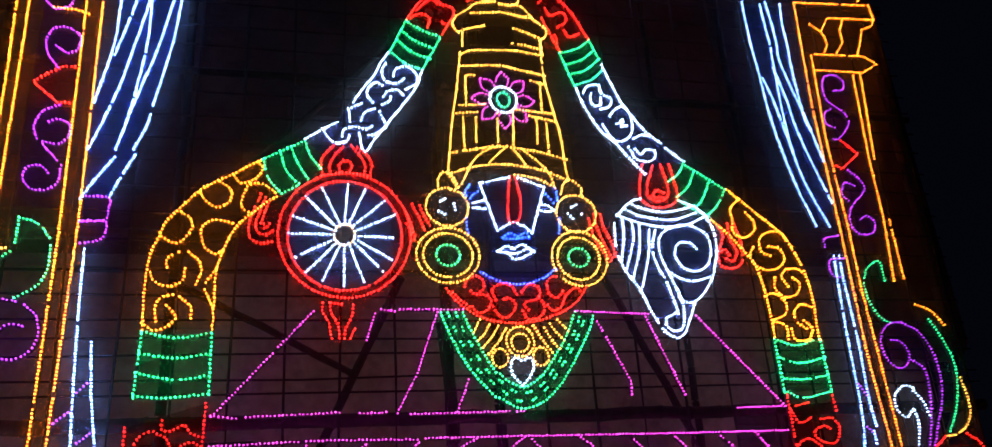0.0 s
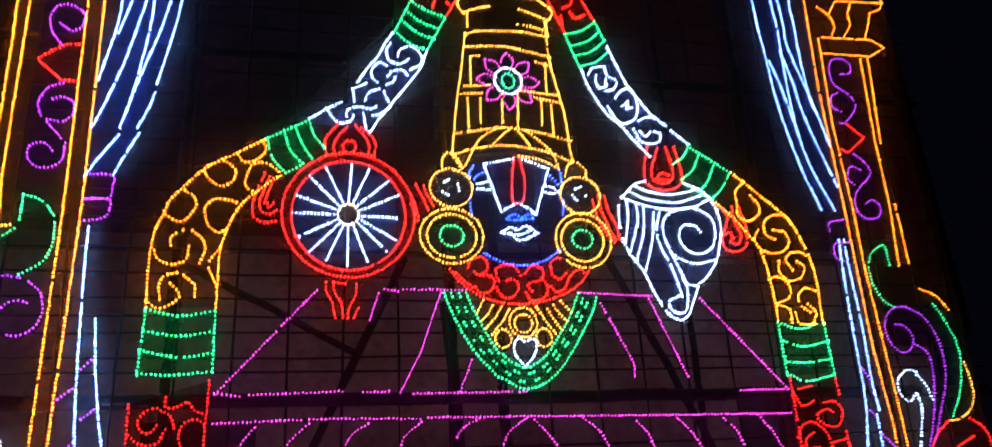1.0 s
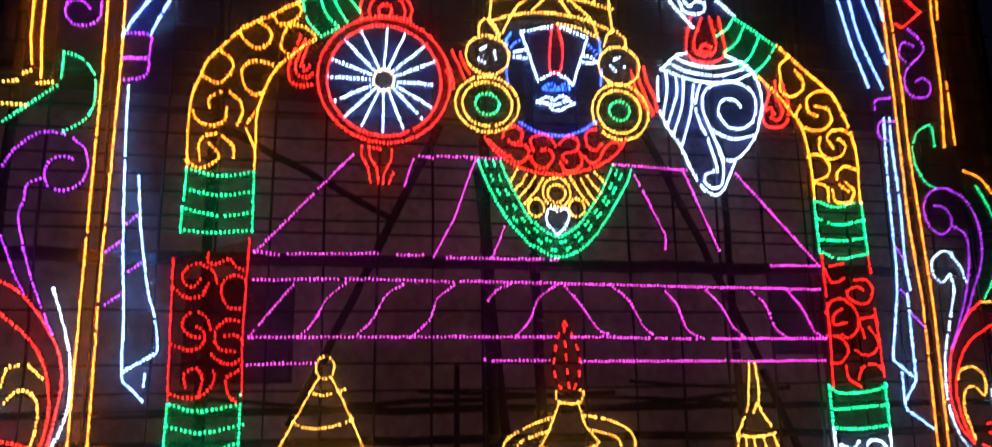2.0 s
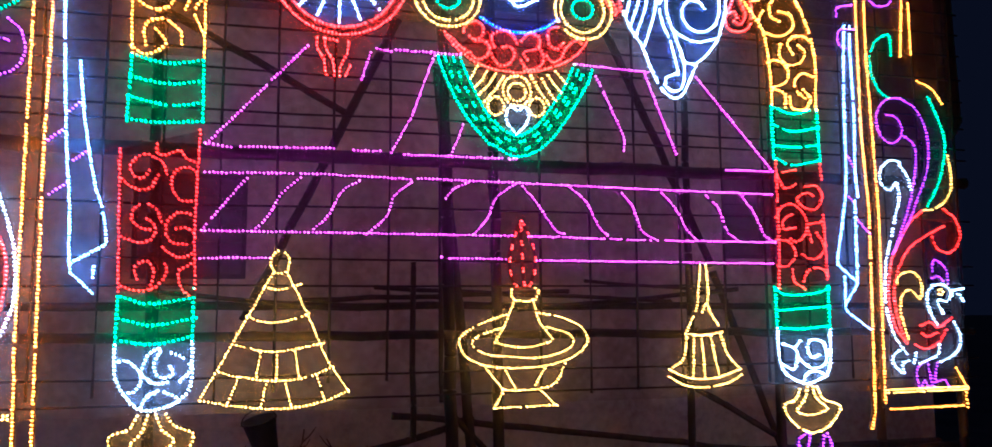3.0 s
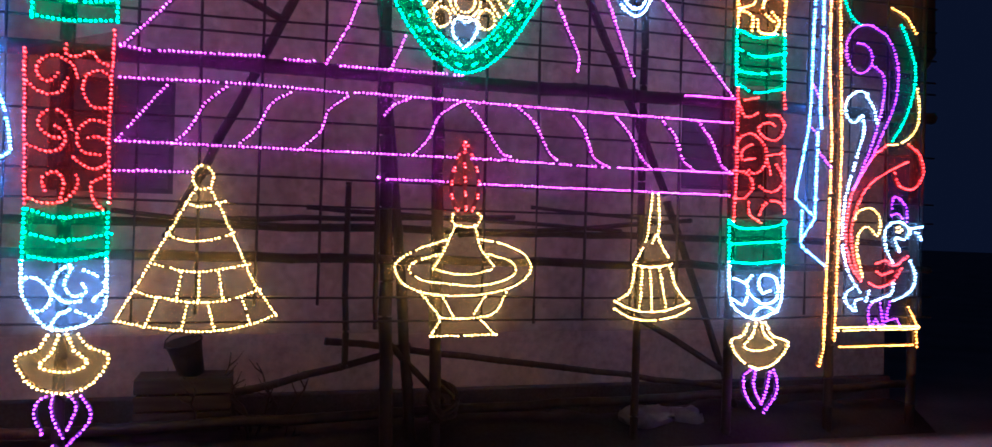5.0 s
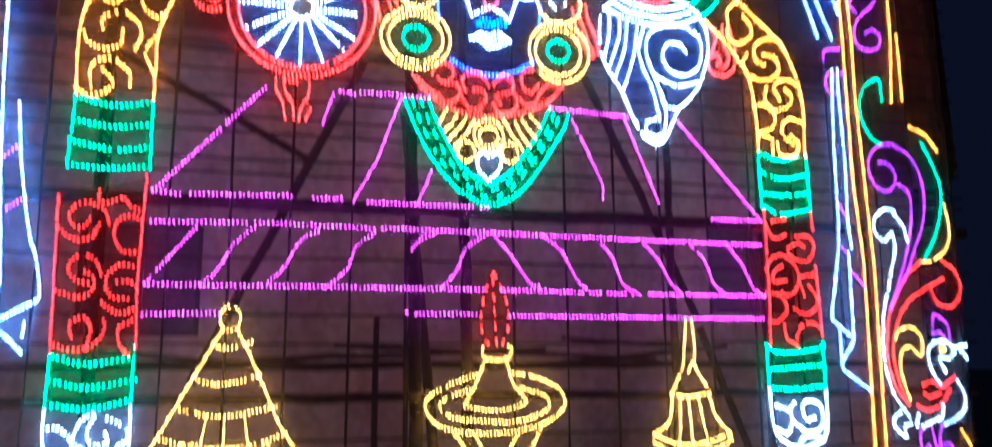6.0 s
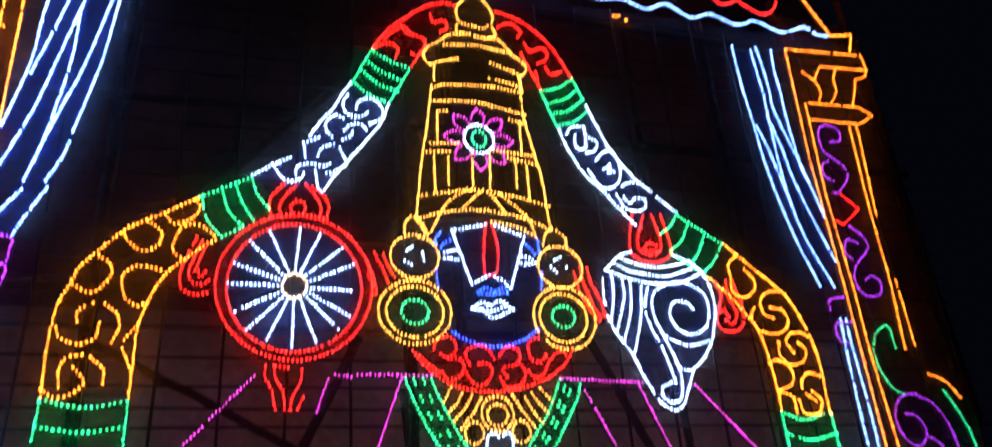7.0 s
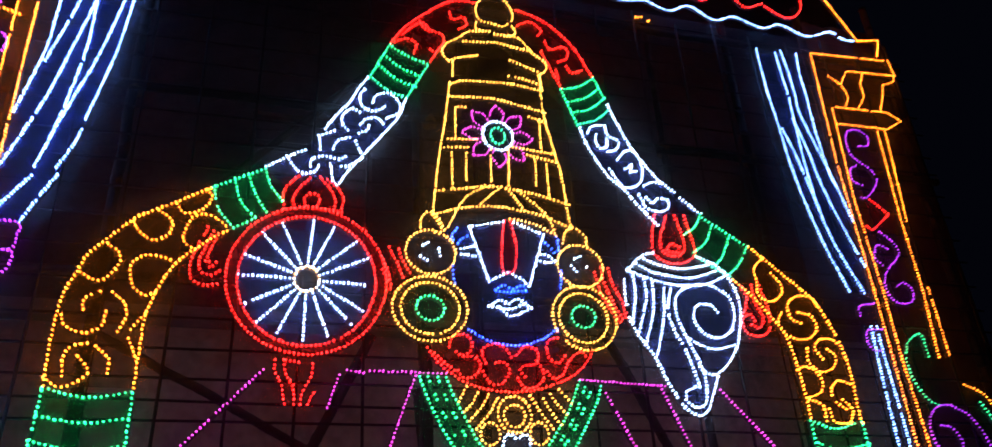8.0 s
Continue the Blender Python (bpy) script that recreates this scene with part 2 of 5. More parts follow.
PIECE_OF = {"white_scroll": ("white_sleeve", "white_pouch"), "orange_scroll": ("orange_sleeve",), "red_scroll": ("red_sleeve",), "centre": ("lower_disc",), "stone": ("upper_disc",), "hook": ("upper_disc",),
            "cap_flute": ("cap",), "flower_centre": ("flower_ring",), "petal": ("flower_ring",), "eye": ("head",), "beak": ("head",), "crest": ("head",), "division": ("tier",), "tail_tip": ("breast",)}


def carrier(parent, name):
    """The part that a smaller piece belongs to: the newest one of its kind on the figure, or the figure itself."""
    hosts = [c for c in parent.children if c.name.split(".")[0] in PIECE_OF.get(name, ())]
    return max(hosts, key=lambda c: ORDER[c]) if hosts else parent


ORDER = {}


def led(parent, name, colour, *paths):
    """Each path a string of its own, a part of the figure."""
    for path in paths:
        ob = string_mesh(name, [(colour, path)], PITCH.get(parent.name.split(".")[0]), SHARE.get(name, SHARE.get(parent.name, SHARE.get(parent.name.split(".")[0], 1))))
        ob.parent = carrier(parent, name)
        ORDER[ob] = len(ORDER)
        if path[0] == "dashed":
            tagged(ob, kind="stuff")


def at_share(pts, f):
    run = [0.0]
    for a, b in zip(pts, pts[1:]):
        run.append(run[-1] + math.hypot(b[0] - a[0], b[1] - a[1]))
    s, j = f * run[-1], 0
    while j < len(run) - 2 and run[j + 1] < s:
        j += 1
    g = (s - run[j]) / ((run[j + 1] - run[j]) or 1)
    return pts[j][0] + g * (pts[j + 1][0] - pts[j][0]), pts[j][1] + g * (pts[j + 1][1] - pts[j][1])


def net(parent, one, two, cloth=None, steps=30, across=4):
    """Fine netting added between two edges, behind the bulbs, to catch their glow."""
    bm = bmesh.new()
    grid = []
    for i in range(steps + 1):
        a, b = at_share(one[1], i / steps), at_share(two[1], i / steps)
        grid.append([bm.verts.new((a[0] + (b[0] - a[0]) * k / across, 0.014 + 0.003 * noise.noise((a[0] * 4, k, a[1] * 4)), a[1] + (b[1] - a[1]) * k / across)) for k in range(across + 1)])
    for i in range(steps):
        for k in range(across):
            bm.faces.new((grid[i][k], grid[i + 1][k], grid[i + 1][k + 1], grid[i][k + 1])).smooth = True
    part("netting", bm, cloth or netting, parent, "fine blue netting behind the bulbs" if cloth == blue_glow_net else "fine green netting behind the bulbs" if cloth == green_net else "fine dark netting behind the bulbs")


# ---- the setting ----
def slab(name, label, mat, *boxes, bevel=0.0):
    bm = bmesh.new()
    for b in boxes:
        box(bm, *b, bevel)
    ob = part(name, bm, mat, None, label)
    return tagged(ob, kind="structure")


# ground to the horizon
bm = bmesh.new()
bmesh.ops.create_grid(bm, x_segments=60, y_segments=60, size=150)
for v in bm.verts:
    v.co.z = 0.015 * noise.noise(v.co * 0.4)
tagged(part("ground", bm, dry_earth, None, "dry trodden earth in front of the building"), kind="structure")

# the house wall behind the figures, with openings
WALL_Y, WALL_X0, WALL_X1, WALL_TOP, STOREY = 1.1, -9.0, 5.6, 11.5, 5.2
OPENINGS = [(-3.6, -2.52, 2.34, 3.4), (2.8, 3.9, 2.6, 3.6), (-2.3, -1.05, 6.7, 7.55)]


def wall_pieces():
    xs = sorted({WALL_X0, WALL_X1, *[v for o in OPENINGS for v in o[:2]]})
    zs = sorted({0.0, STOREY, WALL_TOP, *[v for o in OPENINGS for v in o[2:]]})
    for x0, x1 in zip(xs, xs[1:]):
        for z0, z1 in zip(zs, zs[1:]):
            if not any(o[0] <= x0 < o[1] and o[2] <= z0 < o[3] for o in OPENINGS):
                yield x0, x1, z0, z1


# upper storeys take a darker colour that stands in for dim light
for name, mat, label, part_of in (("wall_lower", plaster, "stained pale grey plaster house wall", (0.0, STOREY)), ("wall_upper", cement, "cement wall of the upper storeys, dimness put into its colour", (STOREY, WALL_TOP))):
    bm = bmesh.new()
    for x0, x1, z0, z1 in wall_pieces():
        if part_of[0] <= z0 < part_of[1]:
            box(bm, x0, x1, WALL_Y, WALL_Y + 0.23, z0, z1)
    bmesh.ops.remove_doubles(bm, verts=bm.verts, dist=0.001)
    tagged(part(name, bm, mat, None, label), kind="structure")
slab("wall_back", "inner wall of the house, dark of the unlit room in its colour", room_shade, (WALL_X0, WALL_X1, 3.2, 3.4, 0, WALL_TOP))
slab("wall_side", "plaster side wall of the house", plaster, (WALL_X0, WALL_X0 + 0.2, WALL_Y + 0.24, 3.19, 0, WALL_TOP), (WALL_X1 - 0.2, WALL_X1, WALL_Y + 0.24, 3.19, 0, WALL_TOP))
slab("ceiling", "concrete floor slabs of the house", concrete, (WALL_X0 + 0.21, WALL_X1 - 0.21, WALL_Y + 0.24, 3.19, 4.4, 4.6), (WALL_X0 + 0.21, WALL_X1 - 0.21, WALL_Y + 0.24, 3.19, 8.2, 8.4))
slab("trim", "concrete ledge along the house wall", concrete, (WALL_X0, WALL_X1, WALL_Y - 0.2, WALL_Y - 0.003, 5.13, 5.27), bevel=0.01)
# plinth shares the darkened colour, for the dimness at the wall's foot
slab("baseboard", "concrete plinth with the dimness of the wall foot in its colour", cement, (WALL_X0, WALL_X1, WALL_Y - 0.12, WALL_Y - 0.003, -0.05, 0.45), bevel=0.015)

for n, (x0, x1, z0, z1) in enumerate(OPENINGS):
    win = tagged(new("window_%d" % (n + 1)), "unlit window with a dark steel frame", "window", kind="structure")
    bm = bmesh.new()
    y0, y1, w = WALL_Y + 0.06, WALL_Y + 0.12, 0.05
    box(bm, x0, x1, y0, y1, z0, z0 + w)
    box(bm, x0, x1, y0, y1, z1 - w, z1)
    box(bm, x0, x0 + w, y0, y1, z0 + w, z1 - w)
    box(bm, x1 - w, x1, y0, y1, z0 + w, z1 - w)
    box(bm, (x0 + x1) / 2 - 0.02, (x0 + x1) / 2 + 0.02, y0, y1, z0 + w, z1 - w)
    part("window_frame", bm, window_steel, win)
    for a, b in ((x0 + w, (x0 + x1) / 2 - 0.02), ((x0 + x1) / 2 + 0.02, x1 - w)):
        bm = bmesh.new()
        box(bm, a, b, y0 + 0.03, y0 + 0.036, z0 + w, z1 - w)
        part("pane", bm, dusty_pane, win, "dusty dark window pane")
    for k in range(5):
        z = z0 + w + (k + 1) * (z1 - z0 - 2 * w) / 6
        bm = bmesh.new()
        tube(bm, [Vector((x0 + w, y0 + 0.01, z)), Vector((x1 - w, y0 + 0.01, z))], [0.007, 0.007], 6)
        part("grille_bar", bm, window_steel, win)
    settle_base(win)

# ---- scaffold that carries the figures ----
frame_grid = thing("rod_lattice", "lattice of thin dark rods tied behind the light figures", "scaffold")
for k in range(22):
    x = -5.15 + 0.49 * k + random.gauss(0, 0.01)
    low = 1.2 + random.random() * 0.2
    top = 8.6 + random.random() * 0.3
    sway = random.gauss(0, 0.02)
    bm = bmesh.new()
    pts = [Vector((x + sway * i / 6 + random.gauss(0, 0.006), 0.058, low + (top - low) * i / 6)) for i in range(7)]
    tube(bm, pts, [0.014] * 7, 6)
    part("upright_rod", bm, rod_steel, frame_grid)
LEVELS = [1.25, 1.46, 2.25, 2.48, 2.97, 3.68, 3.81, 4.04, 4.18, 4.36, 4.6] + [4.86 + 0.27 * k for k in range(15)]
for z in LEVELS:
    sag = random.gauss(0, 0.015)
    bm = bmesh.new()
    pts = [Vector((-5.2 + 10.5 * i / 10, 0.085, z + sag * (i / 5 - 1) + random.gauss(0, 0.006))) for i in range(11)]
    tube(bm, pts, [0.011] * 11, 6)
    part("cross_rod", bm, rod_steel, frame_grid)


def pole(parent, a, b, r, name="pole"):
    """A bamboo pole: a little crooked, with swollen joints."""
    a, b = Vector(a), Vector(b)
    count = max(4, int((b - a).length / 0.32))
    pts, radii = [], []
    for i in range(count + 1):
        c = a.lerp(b, i / count) + Vector((random.gauss(0, 0.006), random.gauss(0, 0.004), random.gauss(0, 0.006)))
        for d, s in ((-0.02, 1.0), (0.0, 1.14), (0.02, 1.0)):
            pts.append(c + (b - a).normalized() * d)
            radii.append(r * s * (1 - 0.12 * i / count))
    bm = bmesh.new()
    tube(bm, pts, radii, 9)
    return part(name, bm, bamboo, parent)


scaffold = thing("bamboo_scaffold", "weathered bamboo pole scaffold lashed with rope in front of the wall", "scaffold")
for x, y, r, top, lean in ((-5.05, 0.2, 0.05, 9.6, 0.03), (-3.25, 0.22, 0.05, 9.0, -0.05), (-0.585, 0.2, 0.062, 9.4, -0.22), (-0.32, 0.32, 0.052, 4.4, -0.41), (-0.125, 0.22, 0.055, 8.8, -0.15), (1.87, 0.22, 0.04, 8.8, 0.04), (2.88, 0.2, 0.05, 9.0, 0.05), (4.1, 0.2, 0.05, 9.4, -0.04), (5.15, 0.2, 0.05, 9.6, 0.0)):
    pole(scaffold, (x, y, -0.03), (x + lean, y, top), r)
for z, y, r in ((1.79, 0.13, 0.045), (2.06, 0.4, 0.04), (3.43, 0.13, 0.068), (5.3, 0.4, 0.045), (7.0, 0.13, 0.045), (8.6, 0.13, 0.045)):
    pole(scaffold, (-5.3, y, z + 0.02), (5.3, y, z - 0.02), r)
pole(scaffold, (-5.3, 0.38, 0.27), (5.3, 0.38, 0.48), 0.05)
for a, b, r in (((-1.1, 0.5, 4.9), (-2.5, 0.5, 1.95), 0.045), ((-3.3, 0.5, 4.85), (-1.6, 0.5, 3.95), 0.04), ((1.1, 0.5, 5.05), (2.3, 0.5, 2.5), 0.045), ((2.3, 0.47, 2.4), (3.15, 0.47, 0.3), 0.04),
                ((1.75, 0.36, 1.36), (2.96, 0.36, 0.66), 0.035), ((-1.1, 0.47, 1.03), (3.2, 0.47, 0.47), 0.034), ((-2.45, 0.47, 0.5), (-1.55, 0.47, 0.64), 0.04), ((-1.6, 0.47, 0.63), (-0.35, 0.47, 0.95), 0.036), ((-0.56, 0.3, 1.02), (-0.05, 0.3, 0.48), 0.032), ((-3.2, 0.5, 5.5), (-0.6, 0.5, 8.4), 0.04), ((0.3, 0.5, 8.4), (3.0, 0.5, 5.4), 0.04)):
    pole(scaffold, a, b, r, "brace")
for a, b, r in (((-2.0, 0.33, 2.12), (0.6, 0.33, 2.2), 0.026), ((-1.3, 0.3, 2.24), (1.7, 0.3, 2.1), 0.022), ((0.1, 0.34, 2.02), (2.5, 0.34, 2.22), 0.026), ((0.8, 0.31, 2.3), (2.3, 0.31, 2.2), 0.018), ((-3.2, 0.33, 2.18), (-1.6, 0.33, 2.06), 0.022)):
    pole(scaffold, a, b, r, "tie_stick")
pole(scaffold, (-0.97, 0.12, 0.85), (-0.98, 0.12, 2.45), 0.03, "stay")
pole(scaffold, (-0.72, 0.12, 1.2), (-0.73, 0.12, 2.5), 0.022, "stay")
for x, y in ((-0.63, 0.2), (-0.15, 0.22), (1.87, 0.22), (2.89, 0.2), (-3.26, 0.22), (4.1, 0.2)):
    for z in (1.79, 3.43, 7.0):
        bm = bmesh.new()
        pts = [Vector((x + 0.066 * math.cos(a), y - 0.045 + 0.085 * math.sin(a), z - 0.04 + 0.08 * i / 40)) for i, a in enumerate([k * math.tau / 8 for k in range(41)])]
        tube(bm, pts, [0.006] * 41, 5)
        part("lashing", bm, rope_fibre, scaffold)
settle_base(scaffold)

# spare rope wound round the foot of the poles
coil = thing("rope_bundle", "dark bundle of spare rope wound on the scaffold poles", "rope")
for k in range(9):
    bm = bmesh.new()
    tip, high, wide = random.gauss(0, 0.25), random.uniform(0.09, 0.14), random.uniform(0.1, 0.15)
    loop = [Vector((-0.06 + wide * math.cos(a) + random.gauss(0, 0.006), 0.24 + 0.1 * math.sin(a + tip) + random.gauss(0, 0.006), 0.5 + high * math.sin(a) + 0.03 * math.cos(2 * a + k))) for a in [i * math.tau / 20 for i in range(21)]]
    tube(bm, loop, [0.02] * 21, 6)
    part("loop", bm, bamboo, coil)
settle_base(coil)

# sheer sheet added over the lattice to catch a halo round the bulbs
bm = bmesh.new()
cols, rows = 24, 20
sheet = [[bm.verts.new((-5.1 + 10.2 * i / cols, 0.036 + 0.006 * noise.noise((i * 0.7, j * 0.7, 3)), 1.15 + 7.6 * j / rows)) for j in range(rows + 1)] for i in range(cols + 1)]
for i in range(cols):
    for j in range(rows):
        bm.faces.new((sheet[i][j], sheet[i + 1][j], sheet[i + 1][j + 1], sheet[i][j + 1])).smooth = True
part("backing_net", bm, halo_net, frame_grid, "sheer grey sheet added on the lattice to catch a halo")

# brown cloth hung behind the pillar
bm = bmesh.new()
cols, rows = 26, 30
grid = []
for i in range(cols + 1):
    u = i / cols
    grid.append([])
    for j in range(rows + 1):
        w = j / rows
        x = 4.1 + 1.4 * u
        low = 3.95 + 0.25 * max(0.0, u - 0.8) ** 2 * 25
        z = low + (9.3 - low) * w
        grid[-1].append(bm.verts.new((x - 0.1 * w * u, 0.3 + 0.02 * math.sin(u * 19 + w * 2) + 0.012 * math.sin(u * 41), z)))
for i in range(cols):
    for j in range(rows):
        bm.faces.new((grid[i][j], grid[i + 1][j], grid[i + 1][j + 1], grid[i][j + 1])).smooth = True
edge = [grid[i][0].co.copy() for i in range(cols + 1)]
bmesh.ops.solidify(bm, geom=bm.faces[:], thickness=0.006)
cloth = thing("cloth_drape", "dull brown cloth sheet hung on the scaffold", "cloth")
part("sheet", bm, cloth_brown, cloth)
bm = bmesh.new()
tube(bm, edge, [0.014] * len(edge), 6)
part("hem", bm, cloth_brown, cloth)
settle_base(cloth)

# ---- clutter at the foot of the wall ----
bucket = thing("bucket", "dark rubber bucket tipped on a wooden crate", "bucket")
bm = bmesh.new()
tilt = pose(-2.27, 0.62, 0.725, 8, -14, 0)
prof = [(0.0, 0.0), (0.11, 0.0), (0.13, 0.16), (0.155, 0.3), (0.165, 0.3), (0.165, 0.315), (0.145, 0.31), (0.10, 0.02), (0.0, 0.02)]
rings = [[bm.verts.new(tilt @ Vector((r * math.cos(k * math.tau / 18), r * math.sin(k * math.tau / 18), h))) for k in range(18)] if r else [bm.verts.new(tilt @ Vector((0, 0, h)))] for r, h in prof]
for a, b in zip(rings, rings[1:]):
    for k in range(18):
        n = (k + 1) % 18
        bm.faces.new([v for v in dict.fromkeys((a[k % len(a)], a[n % len(a)], b[n % len(b)], b[k % len(b)]))]).smooth = True
part("body", bm, bucket_rubber, bucket)
bm = bmesh.new()
tube(bm, [tilt @ Vector((0.16 * math.cos(a), -0.05, 0.3 + 0.12 * math.sin(a))) for a in [math.pi * k / 10 for k in range(11)]], [0.006] * 11, 6)
part("handle", bm, rod_steel, bucket)

crate = thing("crate", "dark wooden slatted crate on the ground", "crate")
for k in range(5):
    bm = bmesh.new()
    box(bm, -2.72, -1.92, 0.4, 0.42, 0.02 + k * 0.143, 0.145 + k * 0.143, 0.004)
    part("slat", bm, crate_wood, crate)
    bm = bmesh.new()
    box(bm, -2.72, -1.92, 0.83, 0.85, 0.02 + k * 0.143, 0.145 + k * 0.143, 0.004)
    part("slat", bm, crate_wood, crate)
for x in (-2.7, -1.98):
    for y in (0.43, 0.78):
        bm = bmesh.new()
        box(bm, x, x + 0.05, y, y + 0.05, -0.02, 0.72, 0.004)
        part("post", bm, crate_wood, crate)
bm = bmesh.new()
box(bm, -2.72, -1.92, 0.421, 0.829, 0.685, 0.72, 0.004)
part("lid", bm, crate_wood, crate)

brush = thing("cut_branches", "bare cut branches heaped beside the crate", "branches")
for k in range(14):
    root = Vector((-1.95 + random.gauss(0, 0.3), 0.55 + random.gauss(0, 0.08), 0.0))
    aim = Vector((random.gauss(0.1, 0.5), random.gauss(0, 0.1), 1)).normalized()
    size = random.uniform(0.4, 1.0)
    pts = [root]
    for i in range(8):
        aim = (aim + Vector((random.gauss(0, 0.25), random.gauss(0, 0.05), random.gauss(-0.06, 0.12)))).normalized()
        pts.append(pts[-1] + aim * size / 8)
    bm = bmesh.new()
    tube(bm, pts, [0.02 * (1 - 0.09 * i) for i in range(9)], 6)
    for i in (3, 5, 6, 7):
        side = (aim + Vector((random.choice((-1, 1)) * 0.9, random.gauss(0, 0.2), random.gauss(0, 0.3)))).normalized()
        tube(bm, [pts[i], pts[i] + side * 0.09, pts[i] + side * 0.16 + Vector((0, 0, 0.03))], [0.009, 0.006, 0.003], 5)
    part("branch", bm, bamboo, brush)

bm = bmesh.new()
cols = 70
mound = []
for i in range(cols + 1):
    x = -5.0 + 10.4 * i / cols
    h = 0.24 + 0.12 * noise.noise((x * 0.8, 1, 0)) + 0.07 * noise.noise((x * 3.1, 5, 0))
    mound.append([bm.verts.new((x, y, max(-0.05, h * f + 0.02 * noise.noise((x * 9, y * 9, 2))))) for y, f in ((0.0, -0.3), (0.2, 0.35), (0.4, 0.8), (0.6, 1.0), (0.8, 0.9), (0.97, 0.8))])
for a, b in zip(mound, mound[1:]):
    for k in range(5):
        bm.faces.new((a[k], b[k], b[k + 1], a[k + 1])).smooth = True
tagged(part("rubble_bank", bm, earth, None, "low bank of dark earth and rubble along the wall"), category="rubble", kind="stuff")


def sack(x, y, z, turn, label):
    ob = thing("cement_sack", label, "sack")
    bm = bmesh.new()
    bmesh.ops.create_uvsphere(bm, u_segments=20, v_segments=12, radius=1)
    for v in bm.verts:
        p = v.co.copy()
        for c in (0, 1):
            p[c] = math.copysign(abs(p[c]) ** 0.6, p[c])
        p = Vector((p.x * 0.3, p.y * 0.19, p.z * 0.1)) * (1 + 0.08 * noise.noise(v.co * 3))
        v.co = pose(x, y, z, random.gauss(0, 6), random.gauss(0, 6), turn) @ p
    for f in bm.faces:
        f.smooth = True
    part("sack_body", bm, sack_cloth, ob)


sack(2.15, 0.5, 0.2, 10, "dusty pale cement sack lying on the rubble")
sack(2.5, 0.55, 0.16, -25, "slumped pale cement sack beside another on rubble")

# ---- the light figures ----

# wheel
fig = thing("wheel_light", "round red wheel of LED strings with white spokes and red flames", "light figure")
led(fig, "rim", "red", ring(-1.69, 5.21, 0.64, 0.65), ring(-1.69, 5.2, 0.55, 0.57))
net(fig, ring(-1.69, 5.21, 0.64, 0.65), ring(-1.69, 5.2, 0.55, 0.57))
net(fig, ring(-1.69, 5.2, 0.54, 0.55), ring(-1.69, 5.2, 0.13, 0.14), blue_glow_net)
led(fig, "spoke", "white",
    line(-1.7, 5.32, -1.67, 5.73), line(-1.66, 5.31, -1.5, 5.69), line(-1.63, 5.28, -1.31, 5.57), line(-1.6, 5.24, -1.21, 5.42), line(-1.6, 5.19, -1.23, 5.18), line(-1.6, 5.16, -1.24, 4.95), line(-1.62, 5.13, -1.33, 4.83), line(-1.66, 5.11, -1.51, 4.72), line(-1.7, 5.09, -1.7, 4.68), line(-1.74, 5.1, -1.9, 4.73), line(-1.77, 5.12, -2.06, 4.81), line(-1.8, 5.15, -2.16, 4.96), line(-1.8, 5.2, -2.23, 5.2), line(-1.79, 5.24, -2.19, 5.38), line(-1.78, 5.28, -2.08, 5.59), line(-1.74, 5.3, -1.92, 5.69))
led(fig, "hub", "gold", ring(-1.7, 5.2, 0.1, 0.11))
led(fig, "flame", "red", bend(-1.92, 5.83, -1.94, 5.97, -1.89, 6.08, -1.82, 6.16), bend(-1.84, 5.84, -1.85, 5.95, -1.79, 6.07, -1.72, 6.15), bend(-1.64, 6.17, -1.54, 6.05, -1.5, 5.95, -1.51, 5.86), bend(-1.58, 6.15, -1.47, 6.06, -1.43, 5.94, -1.46, 5.84), bend(-1.75, 5.87, -1.76, 5.95, -1.69, 6, -1.63, 5.96, -1.65, 5.88), bend(-1.93, 5.82, -1.69, 5.86, -1.44, 5.84))
led(fig, "flame", "red", bend(-2.5, 5.6, -2.56, 5.43, -2.6, 5.28, -2.58, 5.14, -2.48, 5.09, -2.38, 5.11), bend(-2.45, 5.6, -2.5, 5.43, -2.54, 5.28, -2.5, 5.2, -2.43, 5.18, -2.38, 5.22), bend(-2.42, 5.54, -2.46, 5.41, -2.49, 5.3), bend(-2.46, 5.29, -2.45, 5.24, -2.41, 5.3))
led(fig, "flame", "red", bend(-1.03, 5.54, -0.97, 5.42, -0.91, 5.27), bend(-0.95, 5.53, -0.91, 5.42, -0.85, 5.32), bend(-1.13, 5.52, -1.05, 5.36, -1.02, 5.24), bend(-1.09, 5.33, -1.01, 5.18, -1.05, 5.15))
led(fig, "flame", "red", bend(-1.9, 4.51, -1.9, 4.43, -1.84, 4.32, -1.81, 4.17), bend(-1.83, 4.51, -1.81, 4.4, -1.75, 4.3, -1.74, 4.17), bend(-1.61, 4.49, -1.62, 4.39, -1.68, 4.27, -1.69, 4.17), bend(-1.6, 4.26, -1.64, 4.17), bend(-1.82, 4.51, -1.72, 4.5))

